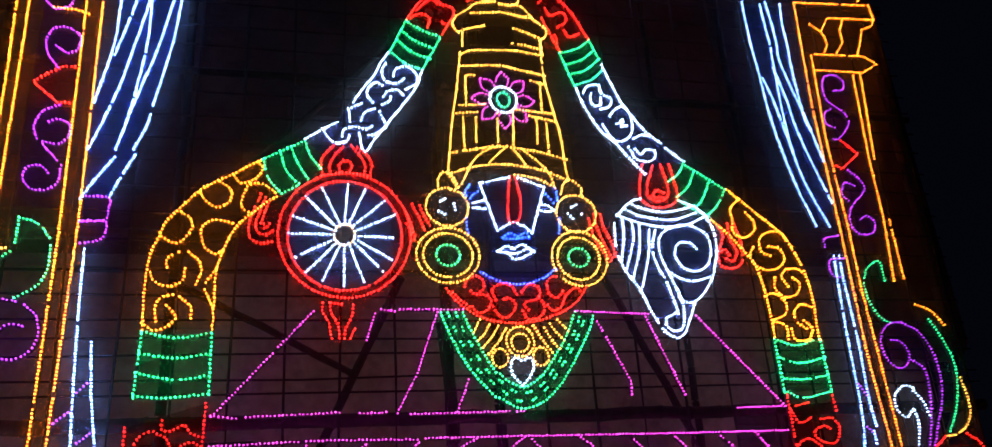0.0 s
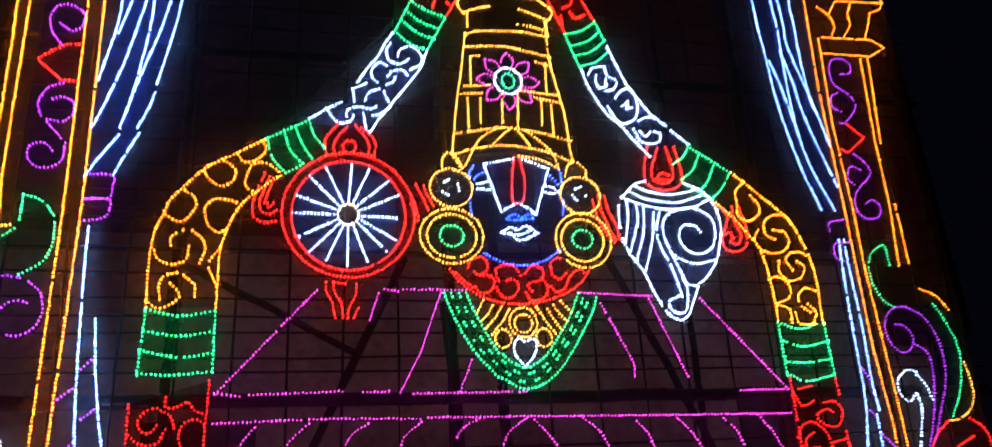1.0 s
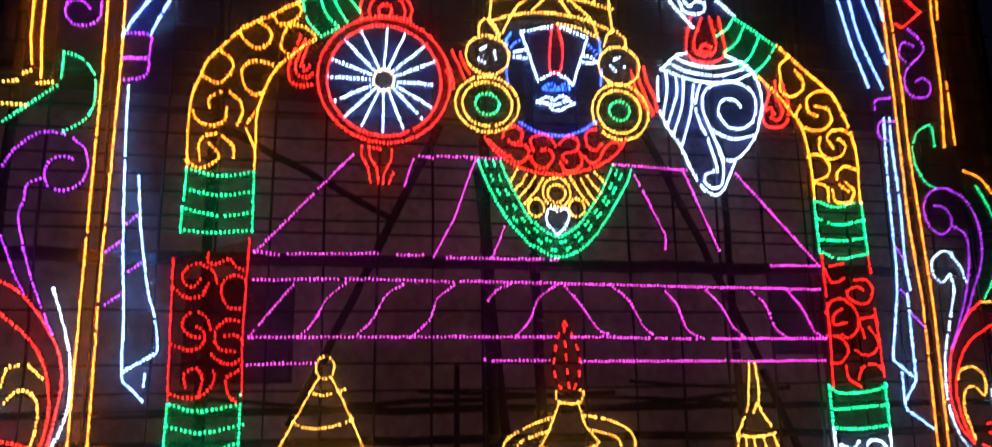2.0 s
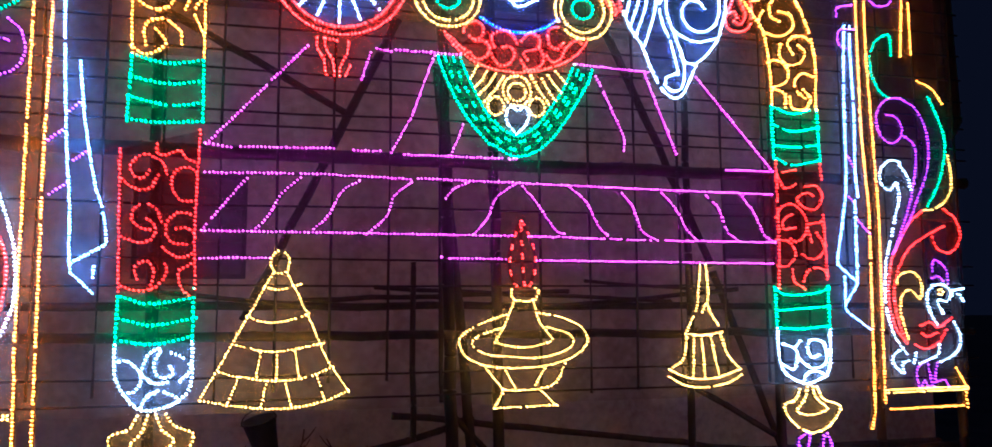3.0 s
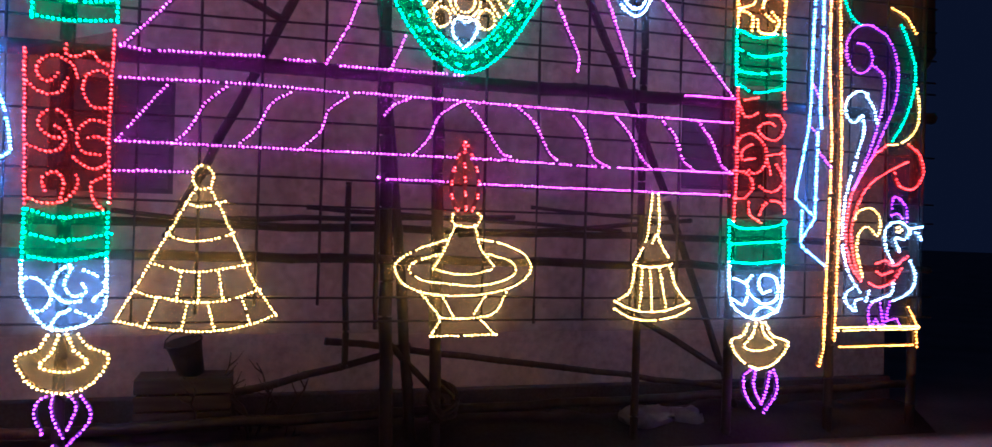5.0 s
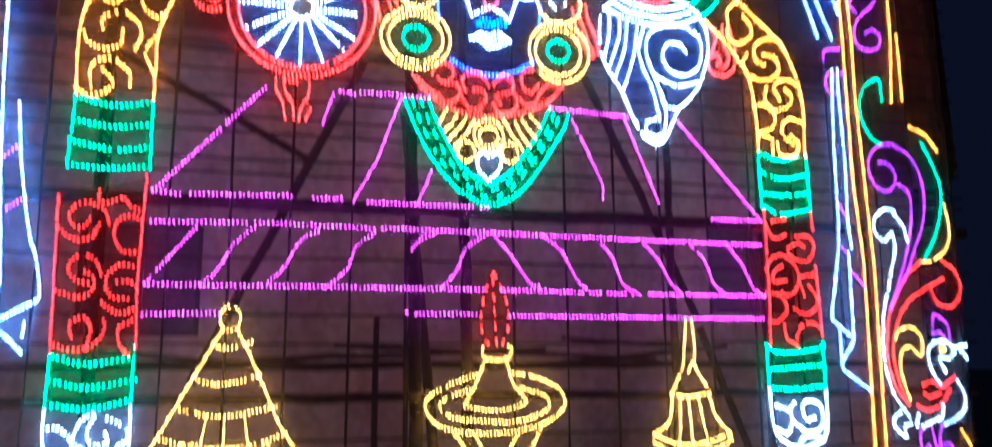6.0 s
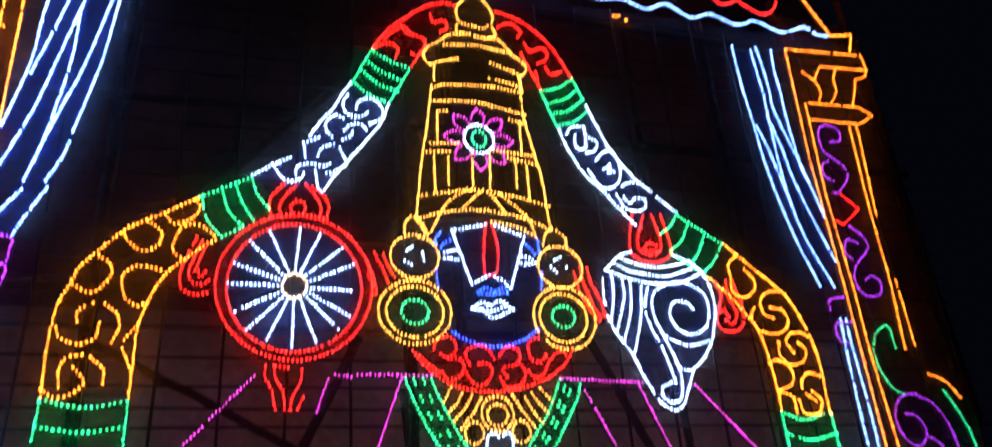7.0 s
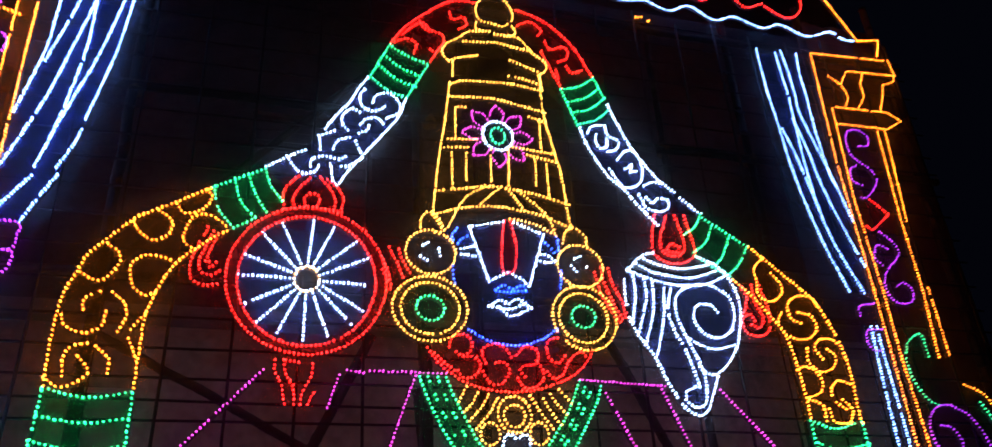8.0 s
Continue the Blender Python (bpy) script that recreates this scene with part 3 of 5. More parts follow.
# conch
fig = thing("conch_light", "white conch shell drawn in LED strings with red flames", "light figure")
led(fig, "shell_band", "white", bend(1.46, 5.7, 1.33, 5.65, 1.22, 5.54, 1.17, 5.49), bend(1.33, 5.64, 1.48, 5.58, 1.7, 5.55, 1.89, 5.58, 2.04, 5.62), bend(1.27, 5.57, 1.46, 5.49, 1.78, 5.46, 1.97, 5.51, 2.13, 5.57), bend(1.17, 5.5, 1.34, 5.44, 1.56, 5.39, 1.76, 5.38, 1.97, 5.41, 2.21, 5.52), line(1.93, 5.69, 2.11, 5.62, 2.21, 5.52))
led(fig, "stripe", "white",
    bend(1.13, 5.4, 1.12, 5.29, 1.12, 5.15), bend(1.22, 5.47, 1.22, 5.25, 1.16, 4.99), bend(1.33, 5.42, 1.32, 5.21, 1.21, 4.9), bend(1.41, 5.39, 1.38, 5.12, 1.26, 4.78), bend(1.52, 5.34, 1.47, 5.04, 1.36, 4.7), bend(1.59, 5.34, 1.53, 5.15, 1.55, 4.96, 1.64, 4.75, 1.7, 4.52, 1.73, 4.38))
led(fig, "lip", "white", bend(1.74, 5.37, 1.62, 5.24, 1.61, 5.06, 1.65, 4.93, 1.71, 4.77, 1.78, 4.56, 1.79, 4.42, 1.76, 4.28, 1.67, 4.23, 1.58, 4.28, 1.58, 4.36, 1.68, 4.41))
led(fig, "outline", "white", bend(1.13, 5.03, 1.2, 4.86, 1.33, 4.67, 1.41, 4.47, 1.52, 4.26, 1.65, 4.16, 1.76, 4.2, 1.83, 4.32, 1.92, 4.51), bend(2.21, 5.52, 2.27, 5.38, 2.29, 5.2, 2.24, 4.98, 2.17, 4.8, 2.04, 4.63, 1.92, 4.54, 1.82, 4.54, 1.76, 4.6))
led(fig, "whorl", "white", bend(2.04, 5.13, 1.98, 5.2, 1.86, 5.2, 1.79, 5.12, 1.79, 5.01, 1.87, 4.91, 2, 4.88, 2.14, 4.95, 2.21, 5.11, 2.19, 5.29, 2.06, 5.38, 1.91, 5.41, 1.73, 5.35), bend(1.68, 4.87, 1.83, 4.79, 1.97, 4.77, 2.15, 4.82))
net(fig, bend(1.17, 5.49, 1.15, 5.01, 1.2, 4.86, 1.33, 4.67, 1.41, 4.47, 1.52, 4.26, 1.62, 4.16), bend(2.21, 5.52, 2.29, 5.2, 2.24, 4.98, 2.17, 4.8, 2.04, 4.63, 1.92, 4.51, 1.76, 4.2), blue_glow_net)
led(fig, "flame", "red", bend(1.54, 6.11, 1.47, 5.81, 1.49, 5.67, 1.64, 5.6, 1.83, 5.64, 1.91, 5.74, 1.9, 5.89, 1.86, 6.13), bend(1.66, 6.1, 1.56, 5.84, 1.58, 5.71, 1.7, 5.68, 1.79, 5.74, 1.81, 5.85, 1.76, 6.12), bend(1.74, 5.72, 1.62, 5.73, 1.67, 5.81, 1.75, 5.78))
led(fig, "flame", "red", bend(2.34, 5.41, 2.38, 5.29, 2.29, 5.07, 2.31, 4.95, 2.44, 4.92, 2.56, 4.99, 2.59, 5.17, 2.53, 5.47), bend(2.46, 5.44, 2.46, 5.25, 2.52, 5.12, 2.46, 5, 2.38, 5.03), bend(2.33, 5.11, 2.38, 5.14, 2.42, 5.07))
led(fig, "flame", "red", bend(0.91, 5.5, 0.93, 5.33, 0.99, 5.17, 1.06, 5.01), bend(0.98, 5.5, 1.01, 5.33, 1.08, 5.17, 1.1, 5.03), bend(0.84, 5.45, 0.88, 5.26, 0.95, 5.1, 1.04, 4.98))

# face
face = []
face += [("white", path) for path in (line(-0.32, 5.81, 0, 5.89), line(-0.32, 5.81, -0.16, 5.29), bend(-0.16, 5.29, -0.09, 5.33, 0.01, 5.38), line(0.1, 5.89, 0.38, 5.79), line(0.38, 5.79, 0.21, 5.27), bend(0.06, 5.37, 0.14, 5.33, 0.2, 5.27), line(-0.4, 5.58, -0.28, 5.62), line(-0.4, 5.53, -0.27, 5.52), bend(0.34, 5.59, 0.41, 5.58, 0.47, 5.53), bend(0.33, 5.52, 0.4, 5.51, 0.47, 5.53), bend(-0.17, 5.06, -0.07, 5.12, 0, 5.09, 0.09, 5.14, 0.21, 5.06), bend(-0.17, 5.06, -0.07, 5.04, 0, 4.98, 0.09, 5, 0.21, 5.06), bend(-0.07, 5.05, 0.02, 5.04, 0.14, 5.09),)]
face += [("blue", path) for path in (bend(-0.43, 5.78, -0.48, 5.71, -0.47, 5.66), bend(-0.34, 5.71, -0.39, 5.68, -0.43, 5.63), bend(0.39, 5.71, 0.43, 5.67, 0.47, 5.62), bend(0.5, 5.78, 0.51, 5.71, 0.51, 5.64), bend(-0.11, 5.21, -0.03, 5.26, 0.05, 5.23, 0.14, 5.27, 0.17, 5.23), bend(-0.1, 5.2, 0.03, 5.2, 0.17, 5.22), line(-0.48, 5.41, -0.47, 5.25), line(0.52, 5.44, 0.5, 5.27), bend(-0.36, 4.84, -0.22, 4.76, -0.07, 4.72, 0.11, 4.72, 0.28, 4.78, 0.43, 4.88),)]
face += [("red", path) for path in (bend(0.01, 5.9, -0.02, 5.68, -0.03, 5.41, 0.05, 5.39, 0.09, 5.44, 0.11, 5.64, 0.07, 5.9),)]

face = tagged(string_mesh("face_light", face), "blue and white LED face figure with red forehead mark", "light figure")

# earrings
fig = thing("earring_light", "pair of gold LED discs with green centre and hook", "light figure")
led(fig, "upper_disc", "gold", ring(-0.67, 5.53, 0.22, 0.21))
led(fig, "stone", "white", line(-0.74, 5.59, -0.69, 5.62), line(-0.76, 5.48, -0.7, 5.45), line(-0.6, 5.57, -0.59, 5.5))
led(fig, "hook", "gold", bend(-0.76, 5.76, -0.75, 5.85, -0.69, 5.92, -0.61, 5.88, -0.54, 5.76), line(-0.63, 5.72, -0.55, 5.7))
led(fig, "lower_disc", "gold", ring(-0.68, 5.01, 0.32, 0.29), ring(-0.68, 5.01, 0.25, 0.23))
led(fig, "centre", "green", ring(-0.68, 5.01, 0.12, 0.11))
fig = thing("earring_light", "pair of gold LED discs with green centre and hook", "light figure")
led(fig, "upper_disc", "gold", ring(0.71, 5.5, 0.22, 0.21))
led(fig, "stone", "white", line(0.66, 5.57, 0.72, 5.6), line(0.62, 5.5, 0.67, 5.44), line(0.77, 5.5, 0.78, 5.49))
led(fig, "hook", "gold", bend(0.56, 5.72, 0.6, 5.84, 0.67, 5.89), bend(0.71, 5.88, 0.79, 5.8, 0.79, 5.72))
led(fig, "lower_disc", "gold", ring(0.7, 5, 0.3, 0.3), ring(0.69, 5, 0.23, 0.23))
led(fig, "centre", "green", ring(0.69, 5.01, 0.11, 0.1))
# netting added behind the face; its blue colour stands in for glow
fig = thing("netting_panel", "netting added behind the light face for its blue glow", "netting")
net(fig, bend(-0.31, 5.86, -0.44, 5.71, -0.48, 5.41, -0.46, 5.22, -0.36, 4.84, -0.07, 4.72), bend(0.39, 5.83, 0.51, 5.77, 0.52, 5.44, 0.49, 5.23, 0.43, 4.88, 0.11, 4.72), blue_glow_net)

# collar
fig = thing("collar_light", "red LED collar with a row of scrolls below the face", "light figure")
led(fig, "outline", "red", bend(-0.71, 4.66, -0.61, 4.53, -0.48, 4.43, -0.34, 4.36, -0.14, 4.32, 0.08, 4.32, 0.31, 4.37, 0.55, 4.48, 0.68, 4.6, 0.74, 4.7))
net(fig, bend(-0.71, 4.66, -0.61, 4.53, -0.48, 4.43, -0.34, 4.36, -0.14, 4.32, 0.08, 4.32, 0.31, 4.37, 0.55, 4.48, 0.68, 4.6, 0.74, 4.7), bend(-0.51, 4.84, -0.36, 4.83, -0.22, 4.75, -0.07, 4.71, 0.11, 4.71, 0.28, 4.76, 0.43, 4.87, 0.59, 4.79))
led(fig, "scroll", "red",
    bend(-0.53, 4.68, -0.5, 4.76, -0.41, 4.79, -0.34, 4.75, -0.34, 4.66, -0.42, 4.61, -0.47, 4.64), bend(-0.41, 4.6, -0.31, 4.6, -0.27, 4.52, -0.32, 4.44, -0.41, 4.42, -0.46, 4.48), bend(-0.22, 4.55, -0.25, 4.63, -0.21, 4.7, -0.13, 4.72, -0.05, 4.69, 0, 4.61), bend(-0.14, 4.56, -0.06, 4.56, -0.02, 4.5, -0.07, 4.4, -0.16, 4.37, -0.23, 4.43, -0.25, 4.48), bend(0.05, 4.63, 0.12, 4.71, 0.22, 4.69, 0.24, 4.62, 0.18, 4.55, 0.11, 4.54, 0.07, 4.5, 0.11, 4.45), bend(0.05, 4.44, 0.09, 4.36, 0.19, 4.36, 0.27, 4.43, 0.27, 4.52, 0.23, 4.57), bend(0.32, 4.71, 0.35, 4.78, 0.43, 4.8), bend(0.32, 4.7, 0.34, 4.61, 0.42, 4.58, 0.48, 4.64), bend(0.31, 4.5, 0.36, 4.44, 0.45, 4.48, 0.49, 4.56, 0.56, 4.65, 0.64, 4.69, 0.67, 4.65), bend(-0.65, 4.62, -0.57, 4.54, -0.49, 4.48))

# necklace
fig = thing("necklace_light", "pointed green and gold LED necklace with a white drop", "light figure")
led(fig, "border", "green", bend(-0.78, 4.42, -0.67, 4.15, -0.52, 3.88, -0.31, 3.63, -0.22, 3.58, -0.08, 3.5, 0.04, 3.49, 0.2, 3.55, 0.38, 3.71, 0.57, 3.98, 0.73, 4.25, 0.78, 4.39))
net(fig, bend(-0.78, 4.42, -0.67, 4.15, -0.52, 3.88, -0.31, 3.63, -0.22, 3.58, -0.08, 3.5, 0.04, 3.49, 0.2, 3.55, 0.38, 3.71, 0.57, 3.98, 0.73, 4.25, 0.78, 4.39), bend(-0.56, 4.42, -0.48, 4.23, -0.29, 3.87, -0.23, 3.82, -0.12, 3.73, 0.02, 3.69, 0.19, 3.79, 0.34, 3.98, 0.48, 4.19, 0.59, 4.43), green_net)
led(fig, "border", "green", bend(-0.56, 4.42, -0.48, 4.23, -0.29, 3.87, -0.23, 3.82, -0.12, 3.73, 0.02, 3.69, 0.19, 3.79, 0.34, 3.98, 0.48, 4.19, 0.59, 4.43))
led(fig, "dashes", "green", dash(-0.71, 4.42, -0.61, 4.17, -0.45, 3.88, -0.27, 3.71, -0.1, 3.58, 0.04, 3.55, 0.19, 3.63, 0.37, 3.84, 0.55, 4.09, 0.71, 4.4), dash(-0.63, 4.42, -0.54, 4.2, -0.37, 3.88, -0.25, 3.77, -0.1, 3.65, 0.03, 3.63, 0.19, 3.71, 0.36, 3.91, 0.51, 4.12, 0.65, 4.41))
led(fig, "fan", "gold",
    line(-0.39, 4.35, -0.46, 4.22), bend(-0.3, 4.3, -0.35, 4.21, -0.42, 4.14), bend(-0.21, 4.29, -0.28, 4.18, -0.38, 4.07), bend(-0.14, 4.26, -0.21, 4.14, -0.32, 4.01), line(0.4, 4.35, 0.5, 4.23), bend(0.32, 4.31, 0.37, 4.23, 0.45, 4.14), bend(0.24, 4.3, 0.3, 4.18, 0.39, 4.05), bend(0.14, 4.29, 0.22, 4.16, 0.32, 4.02))
net(fig, bend(-0.48, 4.32, -0.4, 4.07, -0.22, 3.85, -0.01, 3.71), bend(0.49, 4.32, 0.41, 4.12, 0.26, 3.87, -0.01, 3.71), thin_net)
led(fig, "medallion", "gold", ring(0, 4.13, 0.14, 0.15), ring(0, 4.12, 0.09, 0.09))
led(fig, "stone_ring", "gold",
    ring(-0.21, 3.97, 0.08, 0.09), ring(0.2, 3.98, 0.08, 0.09))
led(fig, "drop", "white", bend(-0.01, 3.7, -0.1, 3.82, -0.1, 3.93, -0.05, 3.97, 0.01, 3.94, 0.09, 3.97, 0.12, 3.88, 0.07, 3.78, -0.01, 3.7))

# crown
fig = thing("crown_light", "tall gold LED crown with a magenta flower", "light figure")
led(fig, "finial", "gold", bend(-0.01, 8.62, -0.13, 8.48, -0.16, 8.36, -0.12, 8.24, 0.04, 8.21), bend(0.07, 8.67, 0.18, 8.54, 0.24, 8.41, 0.23, 8.3, 0.13, 8.2, 0.05, 8.21), bend(-0.15, 8.22, -0.17, 8.13, -0.12, 8.1, -0.02, 8.1), bend(0.03, 8.08, 0.18, 8.07, 0.26, 8.14, 0.23, 8.22))
led(fig, "dome", "gold", bend(-0.02, 8.1, -0.24, 8.06, -0.34, 7.97, -0.48, 7.86, -0.53, 7.75, -0.47, 7.65, -0.42, 7.65), line(-0.42, 7.64, -0.43, 7.47), bend(0.03, 8.08, 0.28, 8.07, 0.41, 7.92, 0.56, 7.79, 0.55, 7.68, 0.49, 7.62, 0.5, 7.43))
led(fig, "band", "gold",
    line(-0.31, 7.92, -0.01, 7.96), bend(0.02, 7.97, 0.22, 7.94, 0.41, 7.92), bend(-0.46, 7.66, -0.32, 7.72, -0.17, 7.76), bend(0.18, 7.76, 0.34, 7.71, 0.5, 7.65), bend(0.15, 7.56, 0.32, 7.54, 0.48, 7.5), bend(-0.45, 7.36, -0.33, 7.42, -0.05, 7.45, 0.19, 7.46, 0.45, 7.43))
led(fig, "band", "gold", bend(-0.47, 7.21, -0.1, 7.25, 0.08, 7.24, 0.51, 7.16))
led(fig, "side", "gold", bend(-0.46, 7.38, -0.52, 6.89, -0.58, 6.52, -0.65, 5.9))
led(fig, "side", "gold", bend(0.48, 7.62, 0.49, 7.14, 0.57, 6.68, 0.62, 6.39, 0.64, 6.06, 0.66, 5.88))
net(fig, bend(-0.38, 7.91, -0.46, 7.38, -0.52, 6.89, -0.58, 6.52, -0.65, 5.9), bend(0.49, 8.01, 0.48, 7.62, 0.49, 7.14, 0.57, 6.68, 0.62, 6.39, 0.64, 6.06), thin_net)
led(fig, "panel_line", "gold",
    line(-0.31, 7.11, -0.41, 7.1, -0.42, 6.73), line(-0.49, 6.72, -0.14, 6.76), line(-0.53, 6.62, -0.3, 6.65), line(-0.46, 6.57, -0.46, 6.2), line(-0.32, 6.58, -0.33, 6.29), bend(-0.62, 6.14, -0.35, 6.2, -0.15, 6.25), line(0.44, 7.07, 0.43, 6.7), line(0.33, 7.09, 0.5, 7.04), line(0.11, 6.71, 0.57, 6.68), line(0.28, 6.64, 0.57, 6.59), line(-0.08, 6.65, -0.09, 6.27), line(0.1, 6.67, 0.08, 6.28), line(0.36, 6.6, 0.35, 6.31), line(0.47, 6.55, 0.47, 6.19), bend(0.05, 6.24, 0.33, 6.21, 0.66, 6.13))
led(fig, "brow", "gold", bend(-0.61, 5.91, -0.42, 5.98, -0.17, 6.03, 0.04, 6.04), bend(0.07, 6.03, 0.34, 6, 0.64, 5.89), bend(-0.51, 5.79, -0.36, 6.08, -0.16, 6.23, -0, 6.25), bend(-0.2, 6.05, -0.1, 6.16, 0, 6.25), bend(0.05, 6.24, 0.13, 6.15, 0.21, 6.02), bend(0.17, 6.23, 0.43, 5.99, 0.5, 5.78), bend(0.03, 5.93, 0.3, 5.89, 0.49, 5.8), line(-0.65, 5.9, -0.55, 5.75))
led(fig, "flower_ring", "white", ring(-0, 6.82, 0.15, 0.16))
led(fig, "flower_centre", "green", ring(-0, 6.82, 0.07, 0.09))
for k in range(8):
    led(fig, "petal", "magenta", petal(-0, 6.82, 0.17, 0.36, k * 45 + 90))

# garland left
fig = thing("garland_arch_light", "long LED garland tail with red, green, white and orange sections", "light figure")
led(fig, "red_cap", "red", bend(-1.04, 7.77, -0.88, 8.02, -0.67, 8.23, -0.47, 8.4, -0.3, 8.46, -0.15, 8.46), bend(-0.65, 7.6, -0.58, 7.74, -0.5, 7.87), bend(-1, 7.79, -0.88, 7.85, -0.79, 7.8, -0.81, 7.68), bend(-0.75, 8.1, -0.69, 8.01, -0.53, 7.97, -0.51, 7.87, -0.58, 7.74, -0.65, 7.76), bend(-0.44, 8.27, -0.41, 8.19, -0.3, 8.23, -0.26, 8.15, -0.34, 8.08), bend(-0.92, 7.9, -0.82, 8.02, -0.72, 8.08, -0.67, 8.03))
net(fig, bend(-1.04, 7.77, -0.88, 8.02, -0.67, 8.23, -0.47, 8.4, -0.3, 8.46, -0.15, 8.46), bend(-0.65, 7.6, -0.58, 7.74, -0.5, 7.87, -0.39, 7.98, -0.31, 8.04, -0.16, 8.14))
led(fig, "green_cuff", "green", bend(-1.03, 7.72, -0.87, 7.63, -0.68, 7.57), bend(-1.11, 7.61, -0.94, 7.48, -0.76, 7.41), bend(-1.15, 7.48, -0.99, 7.34, -0.79, 7.27), bend(-1.21, 7.31, -1.06, 7.19, -0.89, 7.13), line(-1.05, 7.74, -1.24, 7.31), line(-0.68, 7.54, -0.88, 7.14))
net(fig, line(-1.05, 7.74, -1.24, 7.31), line(-0.68, 7.54, -0.88, 7.14), green_net)
led(fig, "white_sleeve", "white", bend(-1.25, 7.31, -1.32, 7.2, -1.42, 6.99, -1.5, 6.88, -1.62, 6.68), line(-1.67, 6.59, -1.65, 6.45), line(-1.67, 6.59, -1.54, 6.67), line(-1.78, 6.43, -1.86, 6.39, -2.1, 6.22), bend(-0.89, 7.12, -0.95, 6.92, -1.09, 6.7, -1.25, 6.48, -1.4, 6.26, -1.51, 6.1, -1.56, 6.32))
led(fig, "white_scroll", "white", bend(-1.28, 7.17, -1.32, 7.09, -1.3, 6.98, -1.22, 6.93, -1.14, 6.95, -1.09, 7), bend(-1.2, 7.03, -1.17, 7.11, -1.06, 7.16, -0.96, 7.08, -0.95, 6.96, -1.07, 6.87), bend(-1.32, 6.9, -1.39, 6.93, -1.47, 6.85, -1.47, 6.75, -1.42, 6.69), bend(-1.31, 6.77, -1.25, 6.84, -1.16, 6.86, -1.1, 6.8), bend(-1.32, 6.67, -1.25, 6.71, -1.23, 6.77), bend(-1.54, 6.47, -1.52, 6.54, -1.47, 6.59, -1.4, 6.61), bend(-1.35, 6.58, -1.3, 6.47), bend(-1.43, 6.41, -1.49, 6.37, -1.62, 6.39, -1.72, 6.34, -1.73, 6.27), bend(-1.93, 6.35, -1.87, 6.25, -1.79, 6.19, -1.69, 6.22, -1.66, 6.28), bend(-1.5, 6.3, -1.4, 6.31, -1.28, 6.41))
net(fig, bend(-1.25, 7.31, -1.32, 7.2, -1.42, 6.99, -1.5, 6.88, -1.64, 6.64, -1.86, 6.39, -2.1, 6.22), bend(-0.89, 7.12, -0.95, 6.92, -1.09, 6.7, -1.25, 6.48, -1.4, 6.26, -1.51, 6.1, -1.86, 5.98), blue_glow_net)
led(fig, "green_cuff", "green", bend(-2.1, 6.2, -2.05, 6.05, -1.94, 5.9), bend(-2.23, 6.13, -2.17, 5.96, -2.06, 5.78), bend(-2.34, 6.07, -2.27, 5.86, -2.15, 5.73), bend(-2.49, 5.98, -2.45, 5.79, -2.31, 5.61), line(-2.51, 5.97, -2.1, 6.2), line(-2.31, 5.61, -2.14, 5.72))
net(fig, line(-2.1, 6.2, -2.49, 5.98), line(-1.94, 5.9, -2.31, 5.61), green_net)
led(fig, "orange_sleeve", "orange", bend(-2.52, 5.96, -2.65, 5.88, -2.79, 5.79, -2.92, 5.72, -3.08, 5.6, -3.26, 5.39, -3.35, 5.27, -3.39, 5.14, -3.45, 4.97, -3.47, 4.77, -3.47, 4.51, -3.46, 4.26), bend(-2.35, 5.58, -2.43, 5.53, -2.54, 5.43, -2.65, 5.33, -2.73, 5.22, -2.79, 5.1, -2.84, 4.94, -2.87, 4.78, -2.87, 4.49, -2.87, 4.26))
net(fig, bend(-2.52, 5.96, -2.79, 5.79, -3.08, 5.6, -3.26, 5.39, -3.39, 5.14, -3.45, 4.97, -3.47, 4.77, -3.47, 4.51, -3.46, 4.26), bend(-2.35, 5.58, -2.43, 5.53, -2.54, 5.43, -2.65, 5.33, -2.79, 5.1, -2.84, 4.94, -2.87, 4.78, -2.87, 4.49, -2.87, 4.26), thin_net)
led(fig, "orange_scroll", "orange",
    bend(-2.89, 5.72, -2.78, 5.63, -2.79, 5.51, -2.9, 5.45, -3.01, 5.52, -3.06, 5.6), bend(-3.22, 5.39, -3.13, 5.33, -3.11, 5.23, -3.18, 5.11, -3.26, 5.08, -3.37, 5.14), bend(-2.75, 5.29, -2.89, 5.32, -2.98, 5.29, -3.03, 5.2, -2.99, 5.06, -2.9, 4.98, -2.82, 5.01), bend(-2.76, 5.79, -2.72, 5.73, -2.66, 5.71, -2.55, 5.77, -2.5, 5.88, -2.54, 5.95), bend(-2.37, 5.62, -2.47, 5.7, -2.6, 5.7, -2.67, 5.57, -2.67, 5.46, -2.58, 5.39), bend(-3.3, 4.84, -3.3, 4.93, -3.2, 4.99), bend(-3.12, 4.99, -3.03, 4.91, -3, 4.8, -3.04, 4.68), bend(-3.44, 4.79, -3.4, 4.71, -3.28, 4.66, -3.16, 4.71, -3.14, 4.83), bend(-3.35, 4.33, -3.37, 4.46, -3.33, 4.55, -3.23, 4.58), bend(-3.17, 4.56, -3.07, 4.47, -3.06, 4.36), bend(-3.47, 4.32, -3.36, 4.25, -3.25, 4.29, -3.19, 4.37, -3.27, 4.48), line(-2.87, 4.83, -2.97, 4.67, -2.88, 4.46))
